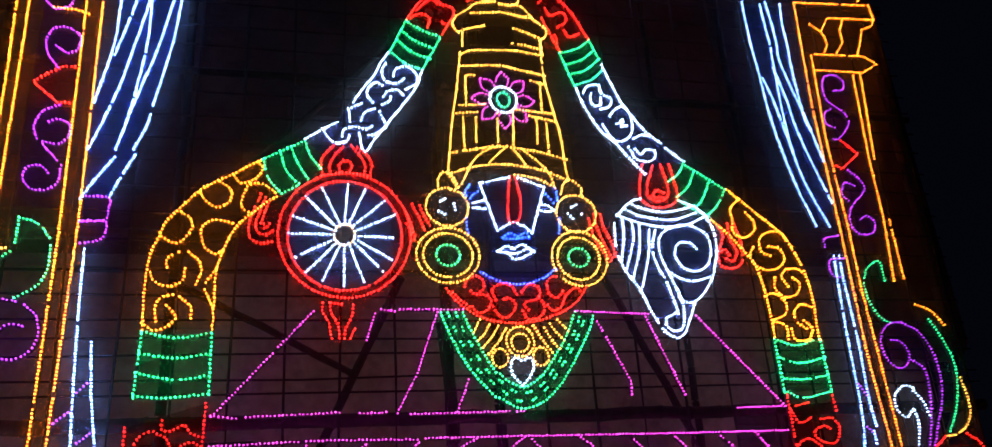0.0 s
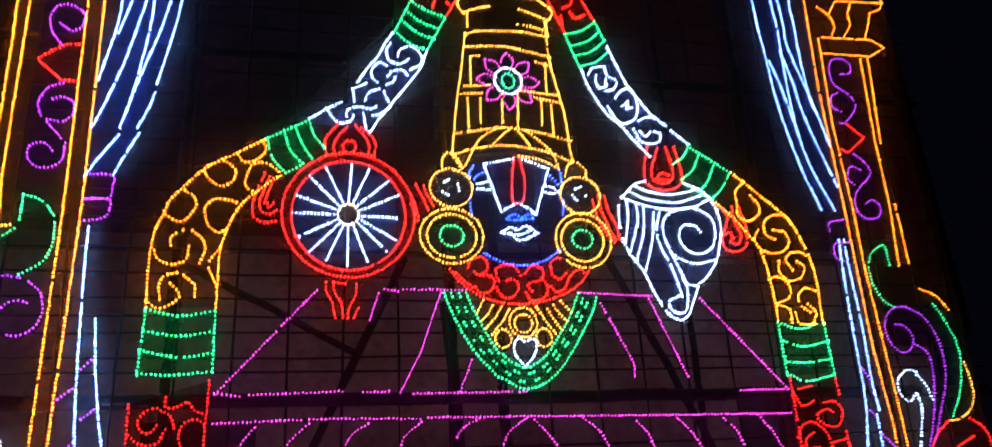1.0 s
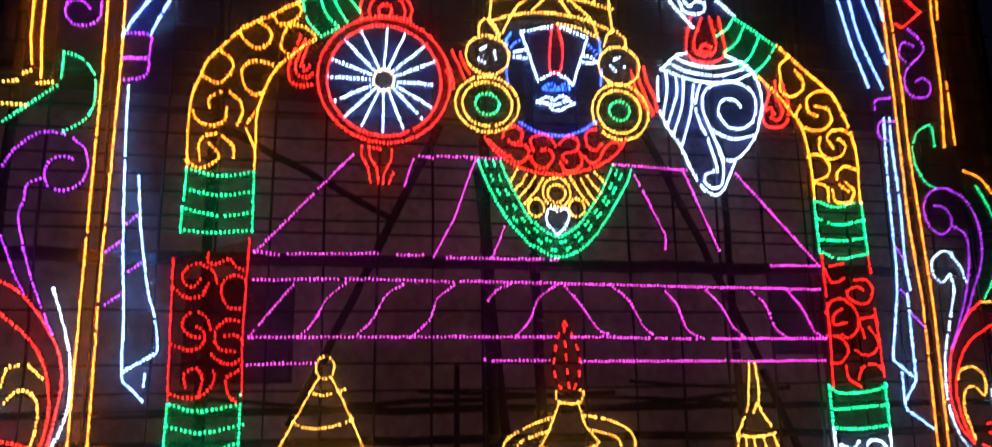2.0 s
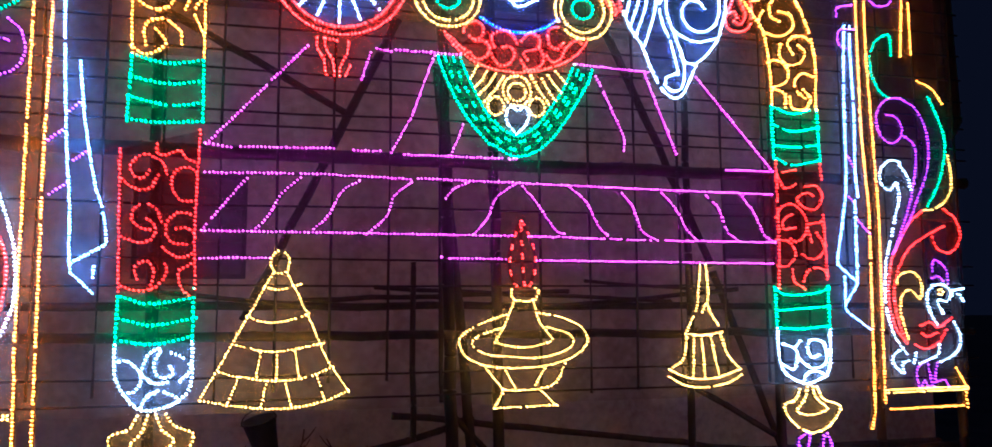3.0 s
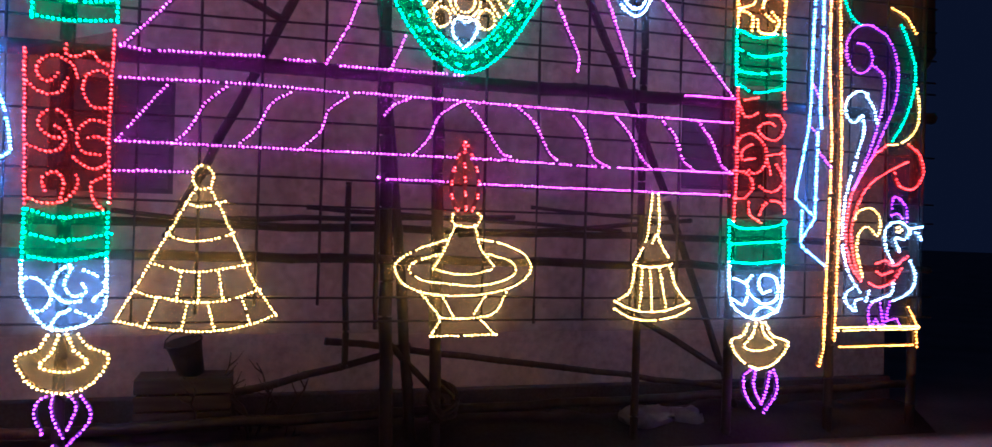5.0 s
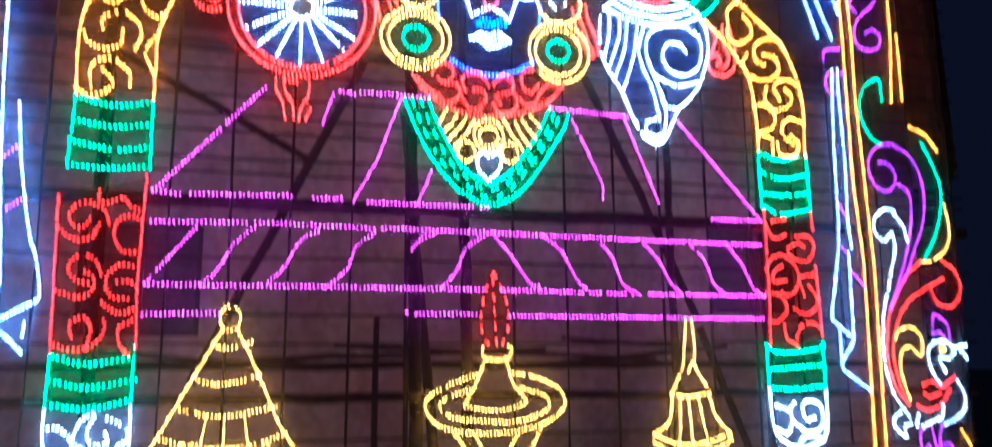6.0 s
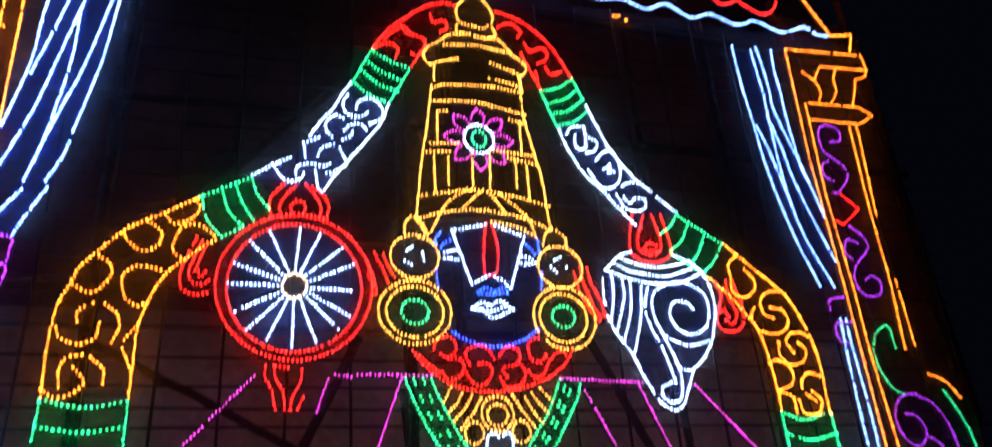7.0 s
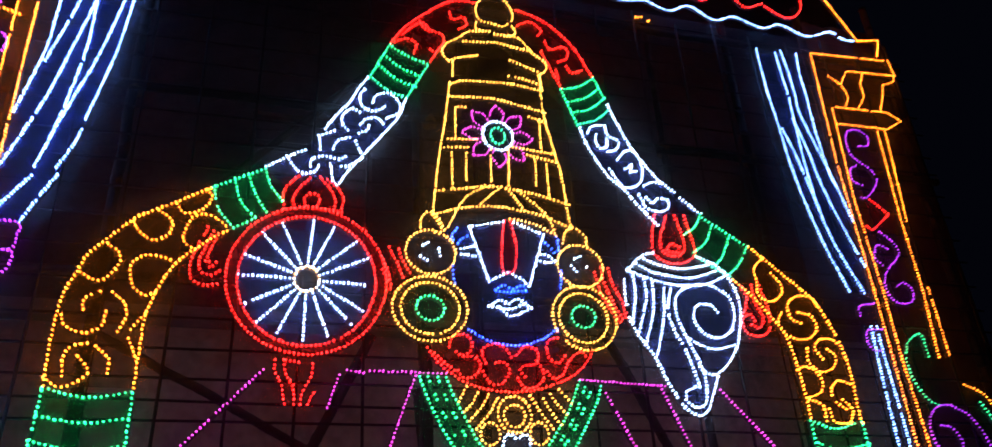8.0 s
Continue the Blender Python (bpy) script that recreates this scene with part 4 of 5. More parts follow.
led(fig, "green_cuff", "green", bend(-3.46, 4.24, -3.17, 4.18, -2.88, 4.23), bend(-3.46, 4.04, -3.15, 4, -2.87, 4.04), bend(-3.48, 3.87, -3.16, 3.81, -2.87, 3.84), bend(-3.48, 3.67, -3.21, 3.65, -2.87, 3.68), line(-3.46, 4.22, -3.48, 3.65), line(-2.87, 4.22, -2.86, 3.67))
net(fig, line(-3.46, 4.22, -3.48, 3.65), line(-2.87, 4.22, -2.86, 3.67), green_net)
led(fig, "red_sleeve", "red", bend(-3.52, 3.41, -3.51, 2.88, -3.49, 2.19), bend(-2.88, 3.6, -2.89, 3.22, -2.9, 2.68, -2.88, 2.22), bend(-3.23, 3.46, -3.22, 3.38, -3.15, 3.37, -3.07, 3.41, -3.03, 3.41, -2.99, 3.35, -2.92, 3.32))
net(fig, bend(-3.52, 3.41, -3.51, 2.88, -3.49, 2.19), bend(-2.88, 3.6, -2.89, 3.22, -2.88, 2.22), thin_net)
led(fig, "red_scroll", "red",
    bend(-3.28, 3.23, -3.34, 3.16, -3.42, 3.2, -3.43, 3.28, -3.37, 3.35, -3.29, 3.37), bend(-3.26, 3.35, -3.18, 3.31, -3.14, 3.2), bend(-3.5, 3.15, -3.43, 3.09, -3.35, 3.06, -3.26, 3.09, -3.21, 3.19), bend(-2.9, 3.23, -2.98, 3.27, -3.07, 3.23, -3.1, 3.11, -3.05, 3, -2.97, 2.97, -2.9, 2.98), bend(-3.35, 2.93, -3.41, 2.87, -3.4, 2.79, -3.33, 2.73, -3.26, 2.72), bend(-3.28, 2.94, -3.21, 2.89, -3.17, 2.79), bend(-3.29, 2.81, -3.23, 2.77, -3.22, 2.69, -3.27, 2.62, -3.36, 2.61, -3.49, 2.66), bend(-2.94, 2.86, -3.04, 2.87, -3.12, 2.79, -3.13, 2.69, -3.07, 2.61, -2.96, 2.6), bend(-3.05, 2.73, -2.97, 2.74, -2.91, 2.7), bend(-3.15, 2.57, -3.1, 2.52, -3, 2.48, -2.92, 2.52), bend(-3.35, 2.3, -3.37, 2.4, -3.28, 2.45, -3.22, 2.37, -3.24, 2.21), bend(-3.47, 2.24, -3.35, 2.2, -3.2, 2.23, -3.12, 2.35, -3.13, 2.43), bend(-2.92, 2.43, -3.02, 2.36, -3, 2.24, -2.93, 2.16))
led(fig, "green_cuff", "green", bend(-3.47, 2.15, -3.25, 2.09, -2.89, 2.14), bend(-3.48, 1.97, -3.21, 1.91, -2.86, 1.97), bend(-3.45, 1.78, -3.2, 1.75, -2.89, 1.81), line(-3.49, 2.15, -3.5, 1.74), line(-2.89, 2.22, -2.89, 1.78))
net(fig, line(-3.49, 2.15, -3.5, 1.74), line(-2.89, 2.22, -2.89, 1.78), green_net)
led(fig, "white_pouch", "white", bend(-3.5, 1.75, -3.49, 1.5, -3.42, 1.35, -3.3, 1.22, -3.15, 1.21, -2.99, 1.27, -2.89, 1.42, -2.89, 1.78))
net(fig, bend(-3.5, 1.75, -3.49, 1.5, -3.42, 1.35, -3.3, 1.22, -3.19, 1.2), bend(-2.89, 1.78, -2.89, 1.42, -2.99, 1.27, -3.12, 1.21), pouch_net)
led(fig, "white_scroll", "white", bend(-3.46, 1.61, -3.39, 1.61, -3.29, 1.5, -3.32, 1.37, -3.41, 1.35), bend(-3.29, 1.52, -3.24, 1.66, -3.14, 1.71, -3.19, 1.57, -3.13, 1.47, -3.04, 1.5, -3.06, 1.57), bend(-3.28, 1.5, -3.18, 1.42, -3.08, 1.43), bend(-3.05, 1.68, -2.93, 1.61, -2.9, 1.52, -2.98, 1.44), bend(-3.28, 1.23, -3.23, 1.32, -3.15, 1.36), bend(-3.1, 1.35, -3.01, 1.31, -2.99, 1.27))
led(fig, "gold_cup", "gold", bend(-3.3, 1.16, -3.37, 1.05, -3.52, 0.99, -3.47, 0.85, -3.38, 0.75, -3.17, 0.7, -2.99, 0.76, -2.87, 0.92, -2.87, 1.01, -3.01, 1.07, -3.08, 1.17), bend(-3.22, 1.16, -3.27, 1.02, -3.35, 0.92, -3.21, 0.87, -3.1, 0.88, -3.01, 0.95, -3.11, 1.05, -3.16, 1.17))
net(fig, bend(-3.3, 1.16, -3.37, 1.05, -3.52, 0.99, -3.47, 0.85, -3.38, 0.75, -3.21, 0.7), bend(-3.08, 1.17, -3.01, 1.07, -2.87, 1.01, -2.87, 0.92, -2.99, 0.76, -3.14, 0.7))
led(fig, "violet_drop", "violet", bend(-3.32, 0.39, -3.38, 0.54, -3.35, 0.65, -3.3, 0.68), bend(-3.25, 0.69, -3.26, 0.57, -3.22, 0.44, -3.17, 0.35), bend(-3.13, 0.68, -3.08, 0.59, -3.14, 0.41), bend(-3.05, 0.68, -2.98, 0.56, -2.99, 0.46, -3.1, 0.33, -3.18, 0.25, -3.24, 0.29))

# garland right
fig = thing("garland_arch_light", "long LED garland tail with red, green, white and orange sections", "light figure")
led(fig, "red_cap", "red", bend(0.28, 8.45, 0.45, 8.41, 0.66, 8.3, 0.89, 8.06, 1.02, 7.8, 1.07, 7.7), bend(0.53, 7.93, 0.58, 7.8, 0.71, 7.49), bend(0.29, 8.24, 0.4, 8.31, 0.49, 8.29, 0.55, 8.21, 0.51, 8.15), bend(0.58, 8.08, 0.63, 7.98, 0.76, 8.04, 0.83, 7.99, 0.8, 7.89, 0.71, 7.83), bend(0.67, 7.72, 0.69, 7.61), bend(0.79, 7.79, 0.84, 7.71, 0.96, 7.76))
net(fig, bend(0.28, 8.45, 0.45, 8.41, 0.66, 8.3, 0.89, 8.06, 1.02, 7.8, 1.07, 7.7), bend(0.27, 8.08, 0.41, 8.06, 0.53, 7.93, 0.58, 7.8, 0.64, 7.63, 0.71, 7.49))
led(fig, "green_cuff", "green", bend(0.7, 7.48, 0.89, 7.54, 1.07, 7.67), bend(0.77, 7.33, 0.98, 7.42, 1.12, 7.55), bend(0.79, 7.2, 1, 7.28, 1.18, 7.44), bend(0.84, 7.07, 1.05, 7.15, 1.2, 7.29), line(0.7, 7.48, 0.84, 7.06), line(1.08, 7.69, 1.17, 7.44))
net(fig, line(0.7, 7.48, 0.84, 7.06), line(1.08, 7.69, 1.2, 7.3), green_net)
led(fig, "white_sleeve", "white", bend(0.86, 7.03, 0.91, 6.86, 1, 6.67, 1.11, 6.49, 1.26, 6.36, 1.37, 6.21, 1.56, 6), bend(1.2, 7.36, 1.28, 7.14, 1.39, 6.88, 1.56, 6.62, 1.67, 6.49, 1.8, 6.39), line(1.85, 6.33, 2.05, 6.17))
led(fig, "white_scroll", "white", bend(0.93, 6.95, 0.99, 7.06, 1.13, 7.09, 1.16, 6.98, 1.27, 6.92, 1.23, 6.82, 1.13, 6.78), bend(1.03, 6.97, 1.02, 6.9, 1.05, 6.82, 1.13, 6.84, 1.14, 6.93), bend(1.23, 6.7, 1.31, 6.8, 1.41, 6.83, 1.47, 6.72, 1.48, 6.55, 1.4, 6.42, 1.26, 6.39, 1.18, 6.49, 1.13, 6.58), bend(1.3, 6.6, 1.38, 6.66, 1.35, 6.57, 1.41, 6.59), bend(1.48, 6.43, 1.57, 6.48, 1.69, 6.48), bend(1.39, 6.35, 1.43, 6.27, 1.46, 6.19, 1.59, 6.15, 1.7, 6.2, 1.71, 6.29, 1.61, 6.3, 1.54, 6.24, 1.48, 6.3))
net(fig, bend(0.86, 7.03, 1, 6.67, 1.11, 6.49, 1.26, 6.36, 1.37, 6.21, 1.56, 6), bend(1.2, 7.36, 1.39, 6.88, 1.56, 6.62, 1.67, 6.49, 1.8, 6.39, 2.05, 6.17), blue_glow_net)
led(fig, "green_cuff", "green", bend(2.05, 6.17, 1.96, 6.02, 1.83, 5.92), bend(2.15, 6.05, 2.05, 5.86, 1.9, 5.74), bend(2.31, 5.92, 2.19, 5.7, 2.08, 5.6), bend(2.5, 5.85, 2.38, 5.66, 2.23, 5.52), line(2.06, 6.13, 2.5, 5.85), line(1.91, 5.7, 2.24, 5.51))
net(fig, line(1.83, 5.92, 2.24, 5.51), line(2.06, 6.13, 2.5, 5.85), green_net)
led(fig, "orange_sleeve", "orange", bend(2.52, 5.85, 2.75, 5.65, 3.02, 5.42, 3.15, 5.28, 3.24, 5.08, 3.3, 4.89, 3.34, 4.6, 3.32, 4.22, 3.33, 4.13), bend(2.27, 5.48, 2.46, 5.3, 2.62, 5.1, 2.72, 4.95, 2.77, 4.66, 2.79, 4.41, 2.79, 4.16))
net(fig, bend(2.52, 5.85, 2.75, 5.65, 3.02, 5.42, 3.15, 5.28, 3.3, 4.89, 3.34, 4.6, 3.32, 4.22, 3.33, 4.13), bend(2.27, 5.48, 2.46, 5.3, 2.62, 5.1, 2.72, 4.95, 2.77, 4.66, 2.79, 4.41, 2.79, 4.16), thin_net)
led(fig, "orange_scroll", "orange",
    bend(2.66, 5.74, 2.53, 5.62, 2.53, 5.49, 2.52, 5.33, 2.65, 5.28, 2.78, 5.37, 2.79, 5.47, 2.71, 5.58), bend(2.92, 5.07, 2.82, 5.12, 2.82, 5.26, 2.94, 5.35, 3.1, 5.35, 3.15, 5.26), bend(2.92, 5.18, 3.04, 5.16, 3.09, 5.05, 2.99, 4.93, 2.82, 4.91, 2.71, 4.97, 2.67, 5.07, 2.73, 5.17), bend(3.08, 4.92, 3.01, 4.83, 3.07, 4.72), bend(2.92, 4.82, 2.91, 4.69, 3.01, 4.6, 3.16, 4.64, 3.22, 4.76, 3.14, 4.82), bend(3.11, 4.92, 3.2, 4.93, 3.27, 4.89), bend(2.76, 4.61, 2.88, 4.64, 3, 4.55, 2.97, 4.41, 2.82, 4.35), bend(2.82, 4.33, 2.95, 4.28, 2.95, 4.14), bend(3.31, 4.49, 3.18, 4.52, 3.08, 4.43, 3.09, 4.33, 3.19, 4.25), bend(3.18, 4.34, 3.26, 4.25, 3.21, 4.14), bend(3.01, 4.25, 3.04, 4.13, 3.2, 4.12))
led(fig, "green_cuff", "green", bend(2.78, 4.14, 3.02, 4.07, 3.32, 4.14), bend(2.81, 3.94, 3.04, 3.88, 3.35, 3.94), bend(2.81, 3.72, 3.04, 3.71, 3.34, 3.75), bend(2.79, 3.6, 3, 3.52, 3.34, 3.58), line(2.78, 4.14, 2.79, 3.58), line(3.33, 4.11, 3.34, 3.6))
net(fig, line(2.78, 4.14, 2.79, 3.58), line(3.33, 4.11, 3.34, 3.6), green_net)
led(fig, "red_sleeve", "red", bend(2.81, 3.56, 2.81, 2.7, 2.79, 2.23), line(3.34, 3.54, 3.35, 3.38), line(3.35, 3, 3.37, 2.32))
net(fig, bend(2.81, 3.56, 2.81, 2.7, 2.79, 2.23), line(3.34, 3.54, 3.37, 2.32), thin_net)
led(fig, "red_scroll", "red",
    bend(2.82, 3.4, 2.9, 3.27, 3.03, 3.31), line(2.89, 3.44, 3.04, 3.47), bend(3.15, 3.3, 3.29, 3.3, 3.35, 3.19, 3.26, 3.06, 3.11, 3.08, 3.05, 3.17, 3.16, 3.23, 3.24, 3.2), bend(2.79, 2.96, 2.86, 3.07, 3, 3.1, 3.13, 2.98, 3.14, 2.82, 3.04, 2.71, 2.95, 2.74), bend(2.97, 3, 2.87, 2.93, 2.88, 2.84, 3.01, 2.86), bend(3.16, 2.86, 3.2, 2.71), bend(3.19, 2.9, 3.33, 2.93), bend(3.26, 2.81, 3.35, 2.67, 3.29, 2.56, 3.19, 2.53, 3.08, 2.58), bend(2.78, 2.73, 2.93, 2.71, 3, 2.58, 2.9, 2.46, 2.79, 2.46), bend(2.96, 2.42, 2.97, 2.3, 3.1, 2.22), bend(3.08, 2.3, 3.15, 2.42, 3.28, 2.44, 3.35, 2.4))
led(fig, "green_cuff", "green", bend(2.75, 2.22, 2.88, 2.16, 3.17, 2.17, 3.38, 2.22), line(2.78, 2, 3.38, 2.04), bend(2.79, 1.82, 3.04, 1.81, 3.34, 1.84), line(2.74, 2.24, 2.75, 1.82), line(3.37, 2.25, 3.37, 1.81))
net(fig, line(2.74, 2.24, 2.75, 1.82), line(3.37, 2.25, 3.37, 1.81), green_net)
led(fig, "white_pouch", "white", bend(2.75, 1.82, 2.76, 1.54, 2.83, 1.36, 3.03, 1.26, 3.18, 1.28, 3.34, 1.4, 3.37, 1.81))
net(fig, bend(2.75, 1.82, 2.76, 1.54, 2.83, 1.36, 3.03, 1.26), bend(3.37, 1.81, 3.36, 1.51, 3.34, 1.4, 3.13, 1.27), pouch_net)
led(fig, "white_scroll", "white", bend(2.81, 1.66, 2.94, 1.61, 2.97, 1.52, 2.92, 1.4, 2.81, 1.45), line(3.01, 1.69, 2.94, 1.61), bend(2.97, 1.52, 3.13, 1.41, 3.3, 1.46, 3.29, 1.65, 3.16, 1.7, 3.09, 1.63, 3.13, 1.52, 3.22, 1.54), bend(3.03, 1.26, 3.06, 1.34, 3.17, 1.38, 3.31, 1.33))
led(fig, "gold_cup", "gold", bend(2.98, 1.2, 2.93, 1.1, 2.8, 1.05, 2.83, 0.94, 2.95, 0.82, 3.13, 0.76, 3.32, 0.83, 3.45, 1.01, 3.26, 1.09, 3.18, 1.22), bend(3.07, 1.22, 3.03, 1.09, 2.94, 0.99, 3.05, 0.94, 3.19, 0.95, 3.29, 1, 3.17, 1.1, 3.13, 1.22))
net(fig, bend(2.98, 1.2, 2.93, 1.1, 2.8, 1.05, 2.83, 0.94, 2.95, 0.82, 3.12, 0.76), bend(3.18, 1.22, 3.26, 1.09, 3.45, 1.01, 3.4, 0.9, 3.32, 0.83, 3.16, 0.76))
led(fig, "violet_drop", "violet", bend(3.06, 0.37, 2.96, 0.53, 2.95, 0.69, 3.04, 0.76), bend(3.08, 0.74, 3.06, 0.59, 3.15, 0.4), bend(3.24, 0.72, 3.21, 0.56, 3.15, 0.4), bend(3.28, 0.74, 3.33, 0.62, 3.31, 0.48, 3.18, 0.32))

# pavilion roof
fig = thing("roof_outline_light", "sloping pavilion roof outlined in magenta LED strings", "light figure")
led(fig, "ridge", "magenta", line(-1.35, 4.45, -1.22, 4.43), line(-1.17, 4.45, -0.56, 4.45), line(0.59, 4.44, 0.81, 4.43, 1.06, 4.42, 1.38, 4.41))
led(fig, "rib", "magenta",
    line(-1.41, 4.41, -1.49, 4.15), line(-0.81, 4.42, -1.02, 3.83, -1.21, 3.47), line(-0.53, 3.77, -0.65, 3.47), line(0.82, 4.33, 1.11, 3.72, 1.1, 3.59), line(1.35, 4.38, 1.67, 3.58))
led(fig, "hip", "magenta",
    line(-1.98, 4.43, -2.83, 3.48), line(1.92, 4.39, 2.77, 3.44))
led(fig, "eave", "magenta",
    line(-2.84, 3.49, -2.62, 3.46), line(-2.54, 3.47, -1.73, 3.49), line(-1.55, 3.48, -1.31, 3.48), line(-1.09, 3.46, -0.01, 3.46), line(2.23, 3.44, 2.76, 3.44), line(-2.83, 3.23, -1.85, 3.25, -1.03, 3.23), line(-0.96, 3.24, -0.01, 3.23, 1.35, 3.21, 2.75, 3.2), line(-2.85, 2.72, -1.48, 2.72, -0.06, 2.72), line(0.1, 2.72, 1.37, 2.7), line(1.54, 2.7, 2.76, 2.7), line(-2.85, 2.48, -2.27, 2.49), line(-0.74, 2.51, -0.73, 2.51), line(-0.66, 2.5, -0.12, 2.5), line(0.19, 2.49, 2.73, 2.48))
led(fig, "fringe", "magenta",
    bend(-2.85, 2.72, -2.71, 2.9, -2.53, 3.13, -2.48, 3.19), bend(-2.42, 2.72, -2.29, 2.86, -2.18, 3.06, -2.02, 3.21), bend(-1.9, 2.75, -1.77, 2.88, -1.65, 3.1, -1.5, 3.2), bend(-1.43, 2.71, -1.25, 2.88, -1.18, 3.07, -1.02, 3.2), bend(-0.7, 3.06, -0.62, 3.15, -0.48, 3.22), bend(-0.43, 2.73, -0.3, 2.88, -0.21, 3.08, -0.02, 3.22), bend(0.05, 3.2, 0.2, 3.03, 0.37, 2.79, 0.46, 2.75), bend(0.5, 3.22, 0.68, 3.08, 0.82, 2.83, 0.91, 2.74), bend(1.05, 3.19, 1.18, 3.03, 1.28, 2.79, 1.44, 2.7), bend(1.5, 3.18, 1.65, 3.02, 1.76, 2.82, 1.87, 2.71), bend(1.99, 3.17, 2.13, 3.03, 2.21, 2.82, 2.35, 2.7), bend(2.38, 3.19, 2.53, 3, 2.64, 2.78, 2.76, 2.7))

# bells lamp
fig = thing("bell_light", "broad gold LED bell with tiers and a brickwork hem", "light figure")
led(fig, "loop", "gold", ring(-2.18, 2.45, 0.08, 0.1))
led(fig, "side", "gold", line(-2.24, 2.35, -2.82, 1.27))
led(fig, "side", "gold", line(-2.12, 2.36, -2.01, 2.15, -1.76, 1.59, -1.57, 1.31))
led(fig, "tier", "gold",
    bend(-2.31, 2.23, -2.18, 2.21, -2, 2.26), bend(-2.45, 1.98, -2.36, 1.94, -2.27, 1.92), bend(-2.25, 1.92, -2.06, 1.95, -1.93, 2), bend(-2.53, 1.73, -2.22, 1.67, -1.79, 1.74), bend(-2.67, 1.51, -2.59, 1.48, -2.52, 1.46), bend(-2.48, 1.46, -2.24, 1.42, -1.95, 1.44, -1.71, 1.53), bend(-2.81, 1.27, -2.5, 1.21, -2.14, 1.18, -1.8, 1.23, -1.57, 1.32))
led(fig, "division", "gold",
    line(-2.33, 1.66, -2.36, 1.46), line(-2.19, 1.67, -2.19, 1.44), line(-2.04, 1.67, -2, 1.46), line(-2.5, 1.46, -2.6, 1.22), line(-2.27, 1.42, -2.32, 1.2), line(-2.12, 1.42, -2.06, 1.19), line(-1.85, 1.46, -1.78, 1.25))
fig = thing("oil_lamp_light", "gold LED oil lamp in a saucer with a red flame", "light figure")
led(fig, "flame", "red", dash(0.03, 2.86, -0.03, 2.72, -0.08, 2.52, -0.06, 2.32, 0.01, 2.19), dash(0.04, 2.86, 0.12, 2.71, 0.17, 2.54, 0.16, 2.37, 0.1, 2.22), dash(0.03, 2.8, 0.06, 2.22))
led(fig, "neck", "gold", bend(-0.06, 2.21, -0.07, 2.15, -0.01, 2.11, 0.15, 2.11, 0.2, 2.19, 0.17, 2.22))
led(fig, "body", "gold", line(-0.04, 2.11, -0.14, 1.87, -0.23, 1.72), bend(-0.23, 1.72, -0.11, 1.69, 0.09, 1.67, 0.31, 1.72), line(0.33, 1.75, 0.2, 1.91, 0.14, 2.12))
led(fig, "saucer", "gold", bend(-0.12, 1.98, -0.35, 1.9, -0.53, 1.8, -0.57, 1.72, -0.49, 1.58, -0.27, 1.5, 0.04, 1.48, 0.32, 1.51, 0.55, 1.58, 0.68, 1.71, 0.63, 1.85, 0.42, 1.95, 0.21, 1.99))
led(fig, "saucer", "gold", bend(-0.18, 1.85, -0.37, 1.79, -0.45, 1.71, -0.33, 1.62, -0.11, 1.59, 0.17, 1.57, 0.43, 1.62, 0.54, 1.71, 0.48, 1.8, 0.28, 1.86))
led(fig, "bowl", "gold", line(-0.34, 1.51, -0.16, 1.29), bend(0.45, 1.51, 0.36, 1.34, 0.16, 1.28, -0.16, 1.28), line(-0.13, 1.46, -0.04, 1.3), line(0.25, 1.47, 0.16, 1.32))
led(fig, "base", "gold", line(-0.16, 1.25, -0.24, 1.12), line(-0.24, 1.12, 0.36, 1.13), line(0.36, 1.13, 0.22, 1.26))
fig = thing("bell_light", "slender gold LED bell with a fluted skirt", "light figure")
led(fig, "handle", "gold", bend(1.9, 2.46, 1.87, 2.18, 1.84, 2.01, 1.72, 1.78), bend(1.96, 2.46, 1.98, 2.19, 1.97, 2.04, 2.08, 1.86), bend(1.91, 1.99, 1.95, 2.07, 1.99, 2))
led(fig, "waist", "gold", bend(1.72, 1.78, 1.92, 1.76, 2.12, 1.79))
led(fig, "flute", "gold",
    bend(1.73, 1.75, 1.69, 1.54, 1.55, 1.43), bend(2.1, 1.77, 2.18, 1.56, 2.31, 1.42), line(1.81, 1.75, 1.79, 1.36), line(1.89, 1.75, 1.92, 1.35), line(1.99, 1.75, 2.07, 1.38))
led(fig, "brim", "gold", bend(1.53, 1.43, 1.77, 1.34, 2.04, 1.34, 2.31, 1.42), bend(1.53, 1.36, 1.71, 1.27, 1.95, 1.25, 2.18, 1.29, 2.32, 1.36))

# left pillar
fig = thing("pillar_light", "tall pillar outlined in amber LED columns with violet scrolls", "light figure")
led(fig, "column", "amber",
    line(-4.17, 8.48, -4.13, 7.67, -4.11, 6.41, -4.09, 5.27, -4.11, 3.31, -4.1, 2.33, -4.09, 1.07, -4.09, 0.61, -4.12, 0.57), line(-4.31, 8.45, -4.28, 7.66, -4.24, 5.19, -4.25, 3.31, -4.25, 1.56, -4.24, 1.58, -4.23, 0.62), line(-4.8, 7.6, -4.79, 6.87, -4.78, 5.44, -4.75, 5.05), line(-4.91, 7.59, -4.89, 6.86, -4.87, 5.43, -4.84, 5.17))
led(fig, "scroll", "violet", bend(-4.65, 7.62, -4.55, 7.53, -4.44, 7.57, -4.4, 7.64), bend(-4.45, 6.86, -4.55, 7, -4.59, 7.17, -4.53, 7.31, -4.41, 7.32, -4.29, 7.23, -4.3, 7.09, -4.38, 7.03, -4.49, 7.1))
